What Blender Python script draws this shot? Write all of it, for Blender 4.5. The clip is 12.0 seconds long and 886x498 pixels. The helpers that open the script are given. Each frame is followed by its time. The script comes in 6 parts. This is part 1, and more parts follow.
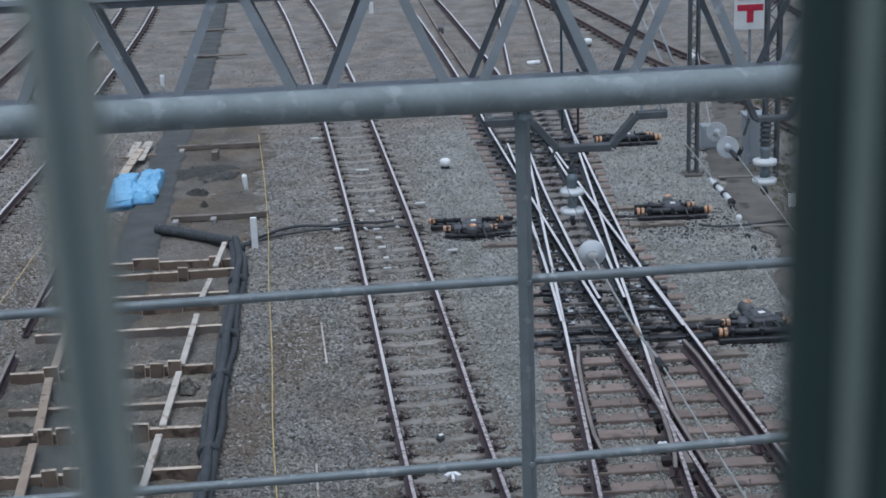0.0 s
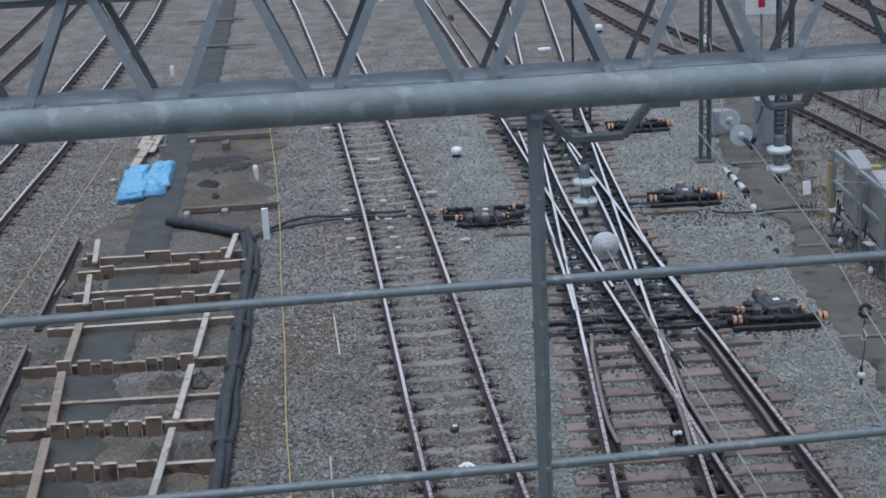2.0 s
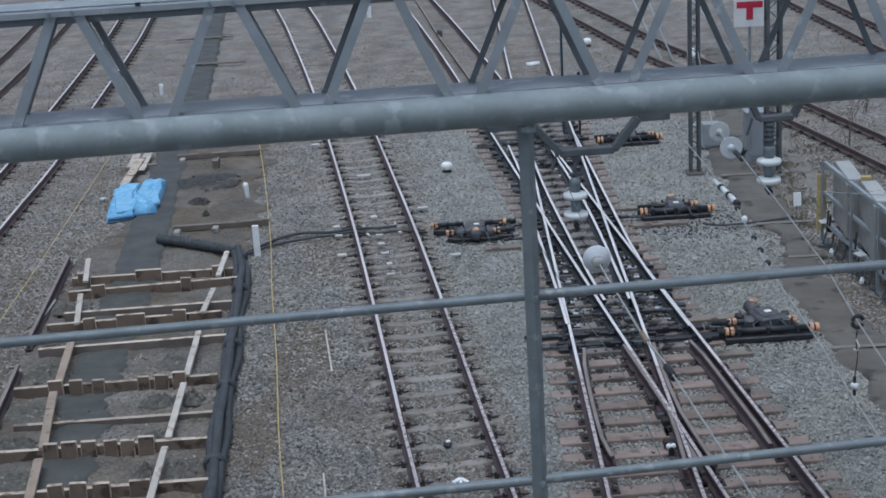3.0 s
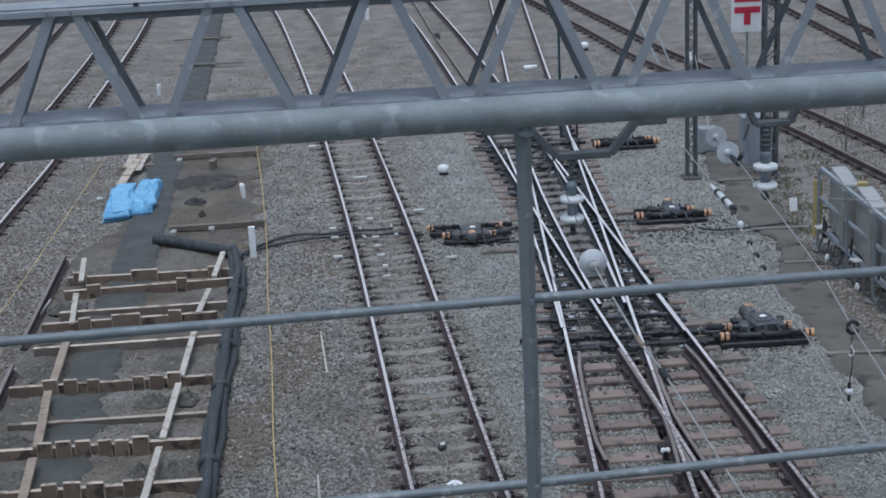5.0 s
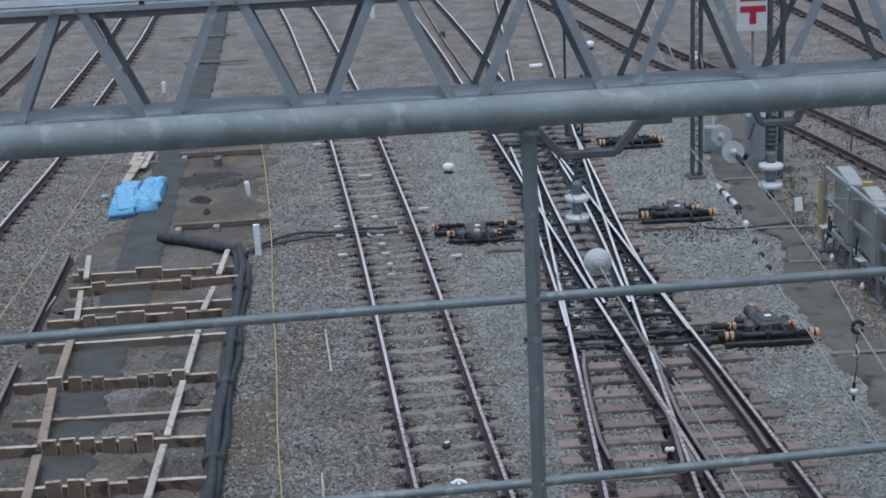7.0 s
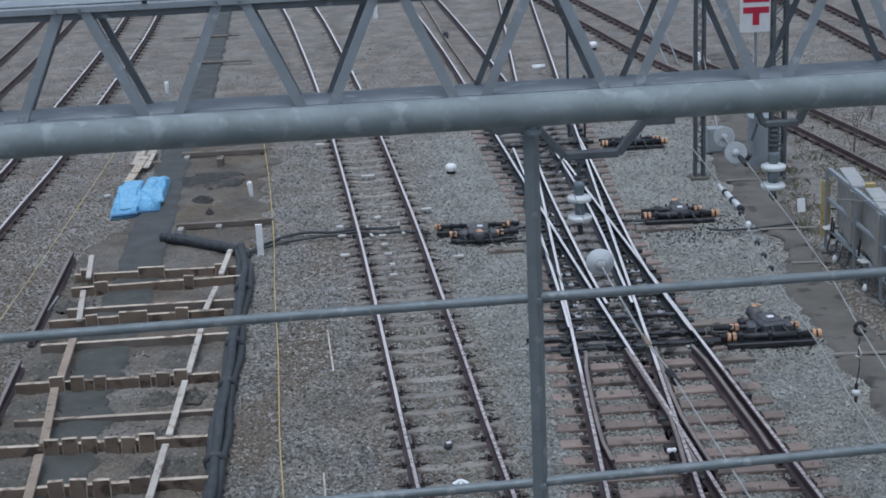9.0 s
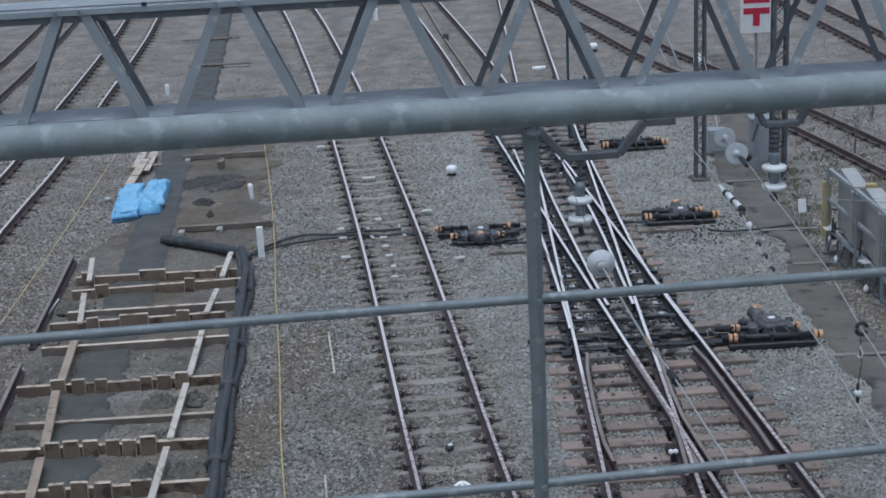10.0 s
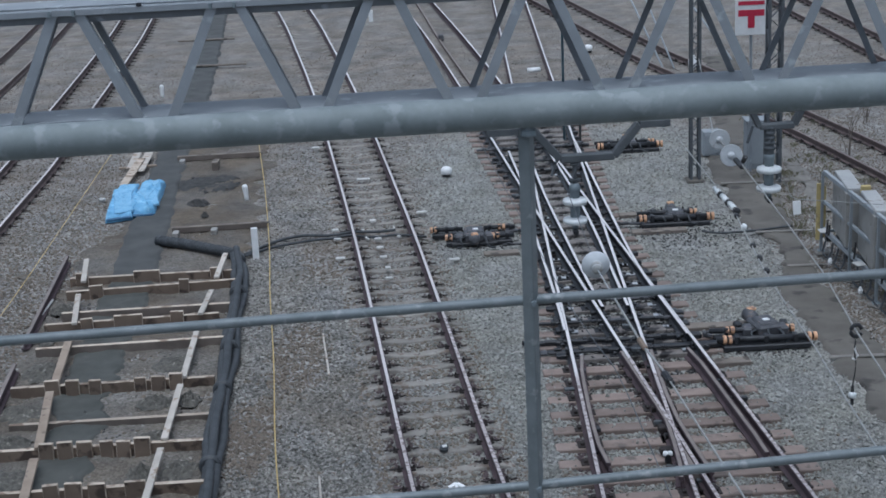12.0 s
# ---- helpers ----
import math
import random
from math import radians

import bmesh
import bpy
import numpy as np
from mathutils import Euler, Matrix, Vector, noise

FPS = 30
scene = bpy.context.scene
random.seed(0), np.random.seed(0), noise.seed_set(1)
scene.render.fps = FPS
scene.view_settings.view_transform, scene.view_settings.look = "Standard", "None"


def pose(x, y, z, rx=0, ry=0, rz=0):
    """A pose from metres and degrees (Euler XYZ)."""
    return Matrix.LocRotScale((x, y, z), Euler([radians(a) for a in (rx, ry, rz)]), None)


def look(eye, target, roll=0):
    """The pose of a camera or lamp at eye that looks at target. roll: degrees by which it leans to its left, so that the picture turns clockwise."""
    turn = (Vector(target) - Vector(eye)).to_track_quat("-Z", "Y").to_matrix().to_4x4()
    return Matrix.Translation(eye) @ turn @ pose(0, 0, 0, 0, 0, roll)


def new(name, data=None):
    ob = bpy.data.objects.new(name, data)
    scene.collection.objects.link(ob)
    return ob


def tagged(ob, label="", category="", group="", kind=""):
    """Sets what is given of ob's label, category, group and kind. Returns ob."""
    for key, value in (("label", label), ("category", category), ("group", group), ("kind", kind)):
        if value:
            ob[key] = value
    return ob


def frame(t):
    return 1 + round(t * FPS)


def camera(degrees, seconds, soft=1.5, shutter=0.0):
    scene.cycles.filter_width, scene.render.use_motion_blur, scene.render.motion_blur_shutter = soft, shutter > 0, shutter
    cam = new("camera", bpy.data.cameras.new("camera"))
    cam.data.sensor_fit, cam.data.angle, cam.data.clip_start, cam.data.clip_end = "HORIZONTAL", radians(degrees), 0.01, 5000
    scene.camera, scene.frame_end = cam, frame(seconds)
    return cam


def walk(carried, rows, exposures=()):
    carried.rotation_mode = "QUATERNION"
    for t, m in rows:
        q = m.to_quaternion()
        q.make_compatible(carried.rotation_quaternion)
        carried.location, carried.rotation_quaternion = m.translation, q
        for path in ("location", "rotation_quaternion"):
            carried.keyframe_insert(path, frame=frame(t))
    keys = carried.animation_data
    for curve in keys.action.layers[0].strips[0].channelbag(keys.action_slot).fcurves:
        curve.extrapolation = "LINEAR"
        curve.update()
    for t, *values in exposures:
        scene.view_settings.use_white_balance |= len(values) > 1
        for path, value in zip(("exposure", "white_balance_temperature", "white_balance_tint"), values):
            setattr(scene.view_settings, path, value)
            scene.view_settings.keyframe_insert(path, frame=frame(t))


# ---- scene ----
cam = camera(30.85, 12.0, soft=1.7)
cam.data.dof.use_dof, cam.data.dof.focus_distance, cam.data.dof.aperture_fstop = True, 26.0, 19.0
PATH = [
    (0, look((0.0000, -0.1331, 8.9968), (0.1064, 23.6859, 1.4043), -2.123)),
    (0.5, look((-0.0050, -0.0814, 9.0065), (0.0510, 23.7058, 1.3146), -2.189)),
    (1, look((-0.0040, -0.0327, 9.0223), (0.0128, 23.7398, 1.2850), -2.645)),
    (1.5, look((-0.0009, -0.0236, 9.0199), (0.0157, 23.7495, 1.2843), -2.542)),
    (2, look((0.0026, -0.0255, 9.0138), (-0.0895, 23.7324, 1.2320), -2.820)),
    (2.5, look((-0.0008, -0.0211, 9.0102), (-0.0536, 23.7832, 1.3716), -3.275)),
    (3, look((-0.0009, -0.0122, 9.0083), (0.0602, 23.8166, 1.4463), -3.326)),
    (5, look((-0.0029, -0.0187, 9.0120), (0.1240, 23.8199, 1.4819), -2.815)),
    (5.5, look((-0.0039, -0.0204, 9.0128), (0.1158, 23.8189, 1.4847), -2.935)),
    (6, look((-0.0017, -0.0147, 9.0114), (0.0920, 23.8244, 1.4820), -2.968)),
    (6.5, look((-0.0018, -0.0210, 9.0145), (0.0683, 23.8139, 1.4716), -2.714)),
    (7, look((-0.0051, -0.0172, 9.0130), (0.0491, 23.8154, 1.4630), -2.699)),
    (9, look((-0.0026, -0.0133, 9.0078), (0.0118, 23.8229, 1.4690), -2.600)),
    (9.5, look((-0.0009, -0.0083, 9.0050), (0.0079, 23.8311, 1.4762), -2.682)),
    (10, look((0.0000, 0.0000, 9.0000), (0.0000, 23.8458, 1.4915), -2.774)),
    (10.5, look((0.0014, 0.0083, 8.9954), (0.0228, 23.8615, 1.5107), -2.611)),
    (11, look((0.0026, 0.0160, 8.9931), (0.0531, 23.8708, 1.5133), -2.591)),
    (11.5, look((0.0012, 0.0155, 8.9948), (0.0730, 23.8686, 1.5099), -2.651)),
    (12, look((-0.0003, 0.0077, 8.9969), (0.0842, 23.8587, 1.5053), -2.619)),
]
walk(cam, PATH, [(0.0, 0.16, 5490, 6.2), (12.0, 0.16, 5490, 6.2)])

# ---- world and sun: an even overcast sky ----
SUN_EL, SUN_ROT = radians(76), radians(195)
world = bpy.data.worlds.new("overcast_sky")
scene.world = world
world.use_nodes = True
wn = world.node_tree
wn.nodes.clear()
sky = wn.nodes.new("ShaderNodeTexSky")
sky.sky_type = "NISHITA"
sky.sun_disc = False
sky.sun_elevation, sky.sun_rotation = SUN_EL, SUN_ROT
sky.air_density, sky.dust_density, sky.ozone_density = 1.0, 4.0, 1.0
bg = wn.nodes.new("ShaderNodeBackground")
bg.inputs["Strength"].default_value = 0.12
wout = wn.nodes.new("ShaderNodeOutputWorld")
cloud = wn.nodes.new("ShaderNodeHueSaturation")
cloud.inputs["Saturation"].default_value = 0.4
wn.links.new(sky.outputs[0], cloud.inputs["Color"])
wn.links.new(cloud.outputs[0], bg.inputs[0])
wn.links.new(bg.outputs[0], wout.inputs[0])
sun_data = bpy.data.lights.new("sun", "SUN")
sun_data.energy, sun_data.angle, sun_data.color = 0.9, radians(40), (1.0, 0.97, 0.93)
sun = new("sun", sun_data)
sun.matrix_world = look((0, 0, 60), (-12 * math.sin(SUN_ROT), -12 * math.cos(SUN_ROT), 12))


# ---- materials ----
def material(name, a, b, rough=0.8, metal=0.0, scale=6.0, detail=60.0, bump=0.3, spots=None, rnd=0.0, relief=0.004):
    """Two tones mixed by coarse and fine noise, with fine relief; spots: a third tone in patches; rnd: per-object variation."""
    m = bpy.data.materials.new(name)
    m.use_nodes = True
    nt = m.node_tree
    n, l = nt.nodes, nt.links
    bsdf = n["Principled BSDF"]
    tc = n.new("ShaderNodeTexCoord")
    coarse = n.new("ShaderNodeTexNoise")
    coarse.inputs["Scale"].default_value, coarse.inputs["Detail"].default_value = scale, 5
    fine = n.new("ShaderNodeTexNoise")
    fine.inputs["Scale"].default_value, fine.inputs["Detail"].default_value = detail, 3
    src = tc.outputs["Object"]
    if rnd:
        info = n.new("ShaderNodeObjectInfo")
        add = n.new("ShaderNodeVectorMath")
        add.operation = "ADD"
        mul = n.new("ShaderNodeMath")
        mul.operation = "MULTIPLY"
        mul.inputs[1].default_value = 37.0
        l.new(info.outputs["Random"], mul.inputs[0])
        l.new(tc.outputs["Object"], add.inputs[0])
        l.new(mul.outputs[0], add.inputs[1])
        src = add.outputs[0]
    l.new(src, coarse.inputs["Vector"])
    l.new(src, fine.inputs["Vector"])
    ramp = n.new("ShaderNodeMapRange")
    ramp.inputs[1].default_value, ramp.inputs[2].default_value = 0.32, 0.68
    l.new(coarse.outputs[0], ramp.inputs[0])
    mixv = n.new("ShaderNodeMath")
    mixv.operation = "MULTIPLY_ADD"
    mixv.inputs[1].default_value = 0.45
    l.new(fine.outputs[0], mixv.inputs[0])
    half = n.new("ShaderNodeMath")
    half.operation = "MULTIPLY"
    half.inputs[1].default_value = 0.55
    l.new(ramp.outputs[0], half.inputs[0])
    l.new(half.outputs[0], mixv.inputs[2])
    mix = n.new("ShaderNodeMix")
    mix.data_type = "RGBA"
    mix.inputs["A"].default_value, mix.inputs["B"].default_value = (*a, 1), (*b, 1)
    l.new(mixv.outputs[0], mix.inputs["Factor"])
    colour = mix.outputs["Result"]
    if spots:
        sp = n.new("ShaderNodeTexNoise")
        sp.inputs["Scale"].default_value, sp.inputs["Detail"].default_value = spots[1], 6
        l.new(src, sp.inputs["Vector"])
        cut = n.new("ShaderNodeMapRange")
        cut.inputs[1].default_value, cut.inputs[2].default_value = spots[2], spots[2] + 0.08
        l.new(sp.outputs[0], cut.inputs[0])
        mix2 = n.new("ShaderNodeMix")
        mix2.data_type = "RGBA"
        mix2.inputs["B"].default_value = (*spots[0], 1)
        l.new(cut.outputs[0], mix2.inputs["Factor"])
        l.new(colour, mix2.inputs["A"])
        colour = mix2.outputs["Result"]
    if rnd:
        hsv = n.new("ShaderNodeHueSaturation")
        val = n.new("ShaderNodeMapRange")
        val.inputs[3].default_value, val.inputs[4].default_value = 1 - rnd, 1 + rnd
        l.new(info.outputs["Random"], val.inputs[0])
        l.new(val.outputs[0], hsv.inputs["Value"])
        l.new(colour, hsv.inputs["Color"])
        colour = hsv.outputs[0]
    l.new(colour, bsdf.inputs["Base Color"])
    bsdf.inputs["Metallic"].default_value = metal
    rr = n.new("ShaderNodeMapRange")
    rr.inputs[3].default_value, rr.inputs[4].default_value = max(0.05, rough - 0.1), min(1.0, rough + 0.1)
    l.new(fine.outputs[0], rr.inputs[0])
    l.new(rr.outputs[0], bsdf.inputs["Roughness"])
    if bump:
        bp = n.new("ShaderNodeBump")
        bp.inputs["Strength"].default_value, bp.inputs["Distance"].default_value = bump, relief
        l.new(fine.outputs[0], bp.inputs["Height"])
        l.new(bp.outputs[0], bsdf.inputs["Normal"])
    return m


GALV = material("galvanised_steel", (0.13, 0.16, 0.18), (0.24, 0.28, 0.30), 0.55, 0.25, 5, 40, 0.15, ((0.36, 0.41, 0.44), 4.5, 0.60))
PIPE = material("painted_pipe", (0.122, 0.146, 0.150), (0.24, 0.272, 0.282), 0.64, 0.0, 7, 60, 0.08, ((0.25, 0.28, 0.292), 15, 0.56))
ROD = material("grey_rod_paint", (0.14, 0.165, 0.175), (0.225, 0.25, 0.265), 0.5, 0.25, 14, 110, 0.25, ((0.29, 0.31, 0.32), 22, 0.6))
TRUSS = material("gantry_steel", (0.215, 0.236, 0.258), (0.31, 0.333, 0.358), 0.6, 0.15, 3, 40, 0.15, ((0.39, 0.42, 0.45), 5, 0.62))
# darker copy of the gantry steel: shade painted on rear bars and webs
SHADETRUSS = material("shaded_gantry_steel", (0.115, 0.126, 0.14), (0.20, 0.216, 0.235), 0.6, 0.15, 4, 40, 0.15, ((0.24, 0.26, 0.285), 6, 0.62))
DARKSTEEL = material("dark_weathered_steel", (0.055, 0.062, 0.07), (0.115, 0.125, 0.135), 0.65, 0.2, 5, 50, 0.2)
RUST = material("rusty_rail_side", (0.040, 0.028, 0.032), (0.092, 0.063, 0.069), 0.88, 0.0, 4, 70, 0.4)
OLDRUST = material("pale_rusty_rail_side", (0.075, 0.055, 0.053), (0.155, 0.118, 0.112), 0.9, 0.0, 4, 70, 0.4)
SHINE = material("polished_rail_head", (0.60, 0.55, 0.53), (0.82, 0.78, 0.765), 0.16, 0.0, 0.35, 9, 0.0)
SHINE.node_tree.nodes["Principled BSDF"].inputs["IOR"].default_value = 2.9
FILMED = material("filmed_rail_head", (0.46, 0.395, 0.37), (0.68, 0.63, 0.61), 0.17, 0.0, 0.5, 14, 0.0)
FILMED.node_tree.nodes["Principled BSDF"].inputs["IOR"].default_value = 2.9
# brown head whose dimness also paints the weaker reflection close by
BROWNDIM = material("brown_dim_rail_head", (0.25, 0.20, 0.19), (0.47, 0.41, 0.39), 0.28, 0.0, 0.6, 14, 0.0)
BROWNDIM.node_tree.nodes["Principled BSDF"].inputs["IOR"].default_value = 2.6
SIDINGHEAD = material("rusty_siding_head", (0.105, 0.083, 0.076), (0.215, 0.178, 0.163), 0.7, 0, 3, 40, 0.1)
DULLHEAD = material("dull_rail_head", (0.15, 0.125, 0.113), (0.285, 0.245, 0.222), 0.55, 0.2, 3, 40, 0.1)
CONC_SLEEPER = material("concrete_sleeper", (0.175, 0.162, 0.145), (0.285, 0.267, 0.243), 0.9, 0, 5, 50, 0.5, ((0.15, 0.12, 0.10), 6, 0.55), rnd=0.15)
TIMBER = material("turnout_sleeper", (0.144, 0.109, 0.094), (0.265, 0.210, 0.184), 0.88, 0, 4, 45, 0.5, ((0.11, 0.09, 0.08), 3.5, 0.58), rnd=0.18)
OILED = material("oil_stained_sleeper", (0.10, 0.091, 0.087), (0.235, 0.21, 0.195), 0.75, 0, 4, 45, 0.4, ((0.022, 0.02, 0.021), 3, 0.56))
BLACKSTEEL = material("greased_steel", (0.012, 0.013, 0.015), (0.045, 0.046, 0.052), 0.5, 0.3, 8, 50, 0.3)
CLIP = material("fastening_steel", (0.014, 0.012, 0.012), (0.045, 0.035, 0.033), 0.8, 0.2, 9, 60, 0.3)
ORANGE = material("orange_collar_paint", (0.50, 0.27, 0.145), (0.70, 0.43, 0.26), 0.7, 0, 9, 50, 0.2, ((0.24, 0.15, 0.11), 16, 0.54))
MACHINE = material("point_machine_paint", (0.045, 0.048, 0.055), (0.12, 0.12, 0.13), 0.6, 0.2, 6, 40, 0.3, ((0.20, 0.15, 0.12), 6, 0.63))
WOOD = material("site_timber", (0.104, 0.076, 0.057), (0.200, 0.152, 0.116), 0.85, 0, 3, 50, 0.4, ((0.055, 0.039, 0.031), 4, 0.55), rnd=0.15)
# pale sawn wood; on board tops the paleness also paints light from above
SAWNLIT = material("sawn_lit_timber", (0.32, 0.26, 0.208), (0.56, 0.48, 0.395), 0.85, 0, 4, 50, 0.3, ((0.20, 0.15, 0.112), 5, 0.53), rnd=0.2)
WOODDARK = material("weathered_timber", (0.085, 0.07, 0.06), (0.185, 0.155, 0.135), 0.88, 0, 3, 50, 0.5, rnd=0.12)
# lighter copy of the weathered timber, for tops coloured as if lit
OLDLIT = material("weathered_lit_timber", (0.115, 0.098, 0.084), (0.25, 0.215, 0.182), 0.88, 0, 3, 50, 0.5, ((0.07, 0.06, 0.052), 4, 0.54))
TAN = material("brown_runner_timber", (0.22, 0.168, 0.128), (0.355, 0.288, 0.228), 0.85, 0, 3, 50, 0.3, ((0.14, 0.11, 0.085), 5, 0.60))
TARPFOLD = material("faded_tarpaulin", (0.16, 0.37, 0.58), (0.28, 0.51, 0.71), 0.5, 0, 5, 40, 0.25, ((0.14, 0.34, 0.56), 6, 0.58))
PALEWOOD = material("pale_timber", (0.35, 0.315, 0.275), (0.55, 0.505, 0.455), 0.8, 0, 3, 40, 0.2, ((0.28, 0.22, 0.17), 5, 0.55), rnd=0.1)
HOSE = material("black_hose", (0.02, 0.023, 0.026), (0.066, 0.072, 0.08), 0.6, 0, 6, 60, 0.4)
ROPE = material("yellow_rope", (0.40, 0.29, 0.11), (0.56, 0.43, 0.20), 0.85, 0, 12, 90, 0.2)
TARP = material("blue_tarpaulin", (0.10, 0.29, 0.50), (0.22, 0.46, 0.68), 0.5, 0, 4, 40, 0.25, ((0.30, 0.55, 0.75), 5, 0.6))
TARPSHADE = material("tarpaulin_edge_shade", (0.02, 0.08, 0.17), (0.05, 0.15, 0.28), 0.5, 0, 5, 40, 0.2)
WHITE = material("white_paint", (0.66, 0.67, 0.67), (0.82, 0.82, 0.82), 0.6, 0, 8, 60, 0.1)
RED = material("red_paint", (0.42, 0.015, 0.05), (0.55, 0.03, 0.07), 0.6, 0, 8, 60, 0.1)
PORCELAIN = material("white_porcelain", (0.52, 0.55, 0.56), (0.68, 0.70, 0.71), 0.3, 0, 6, 50, 0.02)
GREYPORC = material("grey_porcelain", (0.37, 0.39, 0.415), (0.50, 0.525, 0.55), 0.7, 0, 8, 40, 0.2, ((0.25, 0.255, 0.26), 9, 0.62))
CONCRETE = material("dark_concrete", (0.042, 0.045, 0.041), (0.090, 0.091, 0.084), 0.94, 0, 2.6, 35, 0.7, ((0.125, 0.116, 0.102), 1.9, 0.62))
DAMP = material("damp_concrete", (0.045, 0.047, 0.047), (0.09, 0.091, 0.09), 0.9, 0, 2.2, 35, 0.6, ((0.12, 0.112, 0.102), 1.6, 0.66))
PAVING = material("worn_paving", (0.074, 0.067, 0.058), (0.148, 0.135, 0.119), 0.94, 0, 1.6, 30, 0.6, ((0.05, 0.046, 0.042), 1.9, 0.58))
PANEL = material("grey_brown_panel", (0.235, 0.228, 0.212), (0.34, 0.33, 0.312), 0.7, 0, 3, 40, 0.15, ((0.15, 0.14, 0.125), 5, 0.6))
KERB = material("worn_kerb", (0.13, 0.122, 0.11), (0.23, 0.215, 0.195), 0.9, 0, 3, 40, 0.3, ((0.10, 0.09, 0.08), 4, 0.56))
CASELID = material("relay_case_lid", (0.27, 0.275, 0.28), (0.40, 0.40, 0.395), 0.7, 0, 3, 40, 0.15, ((0.20, 0.18, 0.155), 6, 0.6))
LID = material("pale_lid", (0.40, 0.40, 0.39), (0.55, 0.54, 0.52), 0.7, 0, 3, 40, 0.15)
YELLOW = material("yellow_paint", (0.38, 0.30, 0.12), (0.52, 0.42, 0.20), 0.7, 0, 6, 50, 0.15, ((0.25, 0.20, 0.12), 8, 0.58))
CABINET = material("grey_cabinet_paint", (0.24, 0.265, 0.285), (0.33, 0.355, 0.375), 0.65, 0.05, 3, 40, 0.1)
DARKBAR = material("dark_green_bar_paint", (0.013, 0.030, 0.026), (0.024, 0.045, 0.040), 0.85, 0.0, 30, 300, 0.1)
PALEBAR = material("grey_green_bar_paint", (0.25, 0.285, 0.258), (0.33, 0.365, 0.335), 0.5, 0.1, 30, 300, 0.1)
BEAD = material("pale_bead_tone", (0.195, 0.24, 0.215), (0.26, 0.30, 0.275), 0.5, 0.1, 30, 300, 0.1)
WEED = material("dry_weeds", (0.115, 0.115, 0.072), (0.225, 0.205, 0.145), 0.8, 0, 2, 30, 0.0)
TEAL = material("blue_green_paint", (0.05, 0.10, 0.13), (0.10, 0.16, 0.19), 0.6, 0.1, 6, 50, 0.1)
RUBBED = material("rubbed_steel", (0.30, 0.32, 0.34), (0.55, 0.57, 0.60), 0.4, 0.2, 9, 60, 0.1, ((0.10, 0.10, 0.105), 12, 0.55))
WIRE = material("weathered_wire", (0.22, 0.225, 0.22), (0.36, 0.365, 0.355), 0.55, 0.2, 10, 80, 0.1, ((0.17, 0.12, 0.095), 24, 0.6))


def ballast_material(name, stones, cells=21, soil_from=0.52, soil_to=0.80, soil_most=0.82, tones=((0.10, 0.087, 0.076, 1), (0.25, 0.224, 0.197, 1)), blotchy=0.6):
    """Crushed stone: cells of differing grey and brown, with browner worn ground in patches."""
    m = bpy.data.materials.new(name)
    m.use_nodes = True
    nt = m.node_tree
    n, l = nt.nodes, nt.links
    bsdf = n["Principled BSDF"]
    tc = n.new("ShaderNodeTexCoord")
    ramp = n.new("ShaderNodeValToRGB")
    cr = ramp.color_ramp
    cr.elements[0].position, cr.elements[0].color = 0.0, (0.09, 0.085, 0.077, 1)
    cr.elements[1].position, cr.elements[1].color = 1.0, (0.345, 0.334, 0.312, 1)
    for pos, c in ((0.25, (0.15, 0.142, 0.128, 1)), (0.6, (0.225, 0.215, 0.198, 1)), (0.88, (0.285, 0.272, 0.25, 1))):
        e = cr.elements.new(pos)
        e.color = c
    if stones:
        geo = n.new("ShaderNodeNewGeometry")
        l.new(geo.outputs["Random Per Island"], ramp.inputs[0])
    else:
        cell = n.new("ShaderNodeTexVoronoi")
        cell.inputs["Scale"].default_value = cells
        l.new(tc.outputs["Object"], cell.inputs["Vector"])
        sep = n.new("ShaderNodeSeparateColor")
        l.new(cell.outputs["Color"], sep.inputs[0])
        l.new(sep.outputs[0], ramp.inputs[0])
    # worn brown ground in broad patches, more of it farther down the yard
    big = n.new("ShaderNodeTexNoise")
    big.inputs["Scale"].default_value, big.inputs["Detail"].default_value = 0.32, 7
    l.new(tc.outputs["Object"], big.inputs["Vector"])
    sepx = n.new("ShaderNodeSeparateXYZ")
    l.new(tc.outputs["Object"], sepx.inputs[0])
    far = n.new("ShaderNodeMapRange")
    far.inputs[1].default_value, far.inputs[2].default_value = 26, 48
    far.inputs[3].default_value, far.inputs[4].default_value = 0.0, 0.36
    l.new(sepx.outputs["Y"], far.inputs[0])
    addf = n.new("ShaderNodeMath")
    l.new(big.outputs[0], addf.inputs[0])
    l.new(far.outputs[0], addf.inputs[1])
    # cleaner, paler stone was tipped round the crossing
    fresh = n.new("ShaderNodeMapRange")
    fresh.inputs[1].default_value, fresh.inputs[2].default_value = -0.9, 0.4
    l.new(sepx.outputs["X"], fresh.inputs[0])
    edge = n.new("ShaderNodeMapRange")
    edge.inputs[1].default_value, edge.inputs[2].default_value = 5.6, 6.6
    edge.inputs[3].default_value, edge.inputs[4].default_value = 1.0, 0.0
    l.new(sepx.outputs["X"], edge.inputs[0])
    end = n.new("ShaderNodeMapRange")
    end.inputs[1].default_value, end.inputs[2].default_value = 36.0, 42.0
    end.inputs[3].default_value, end.inputs[4].default_value = 1.0, 0.0
    l.new(sepx.outputs["Y"], end.inputs[0])
    for limit in (edge, end):
        times = n.new("ShaderNodeMath")
        times.operation = "MULTIPLY"
        l.new(fresh.outputs[0], times.inputs[0])
        l.new(limit.outputs[0], times.inputs[1])
        fresh = times
    less = n.new("ShaderNodeMath")
    less.operation = "MULTIPLY_ADD"
    less.inputs[1].default_value = -0.17
    l.new(fresh.outputs[0], less.inputs[0])
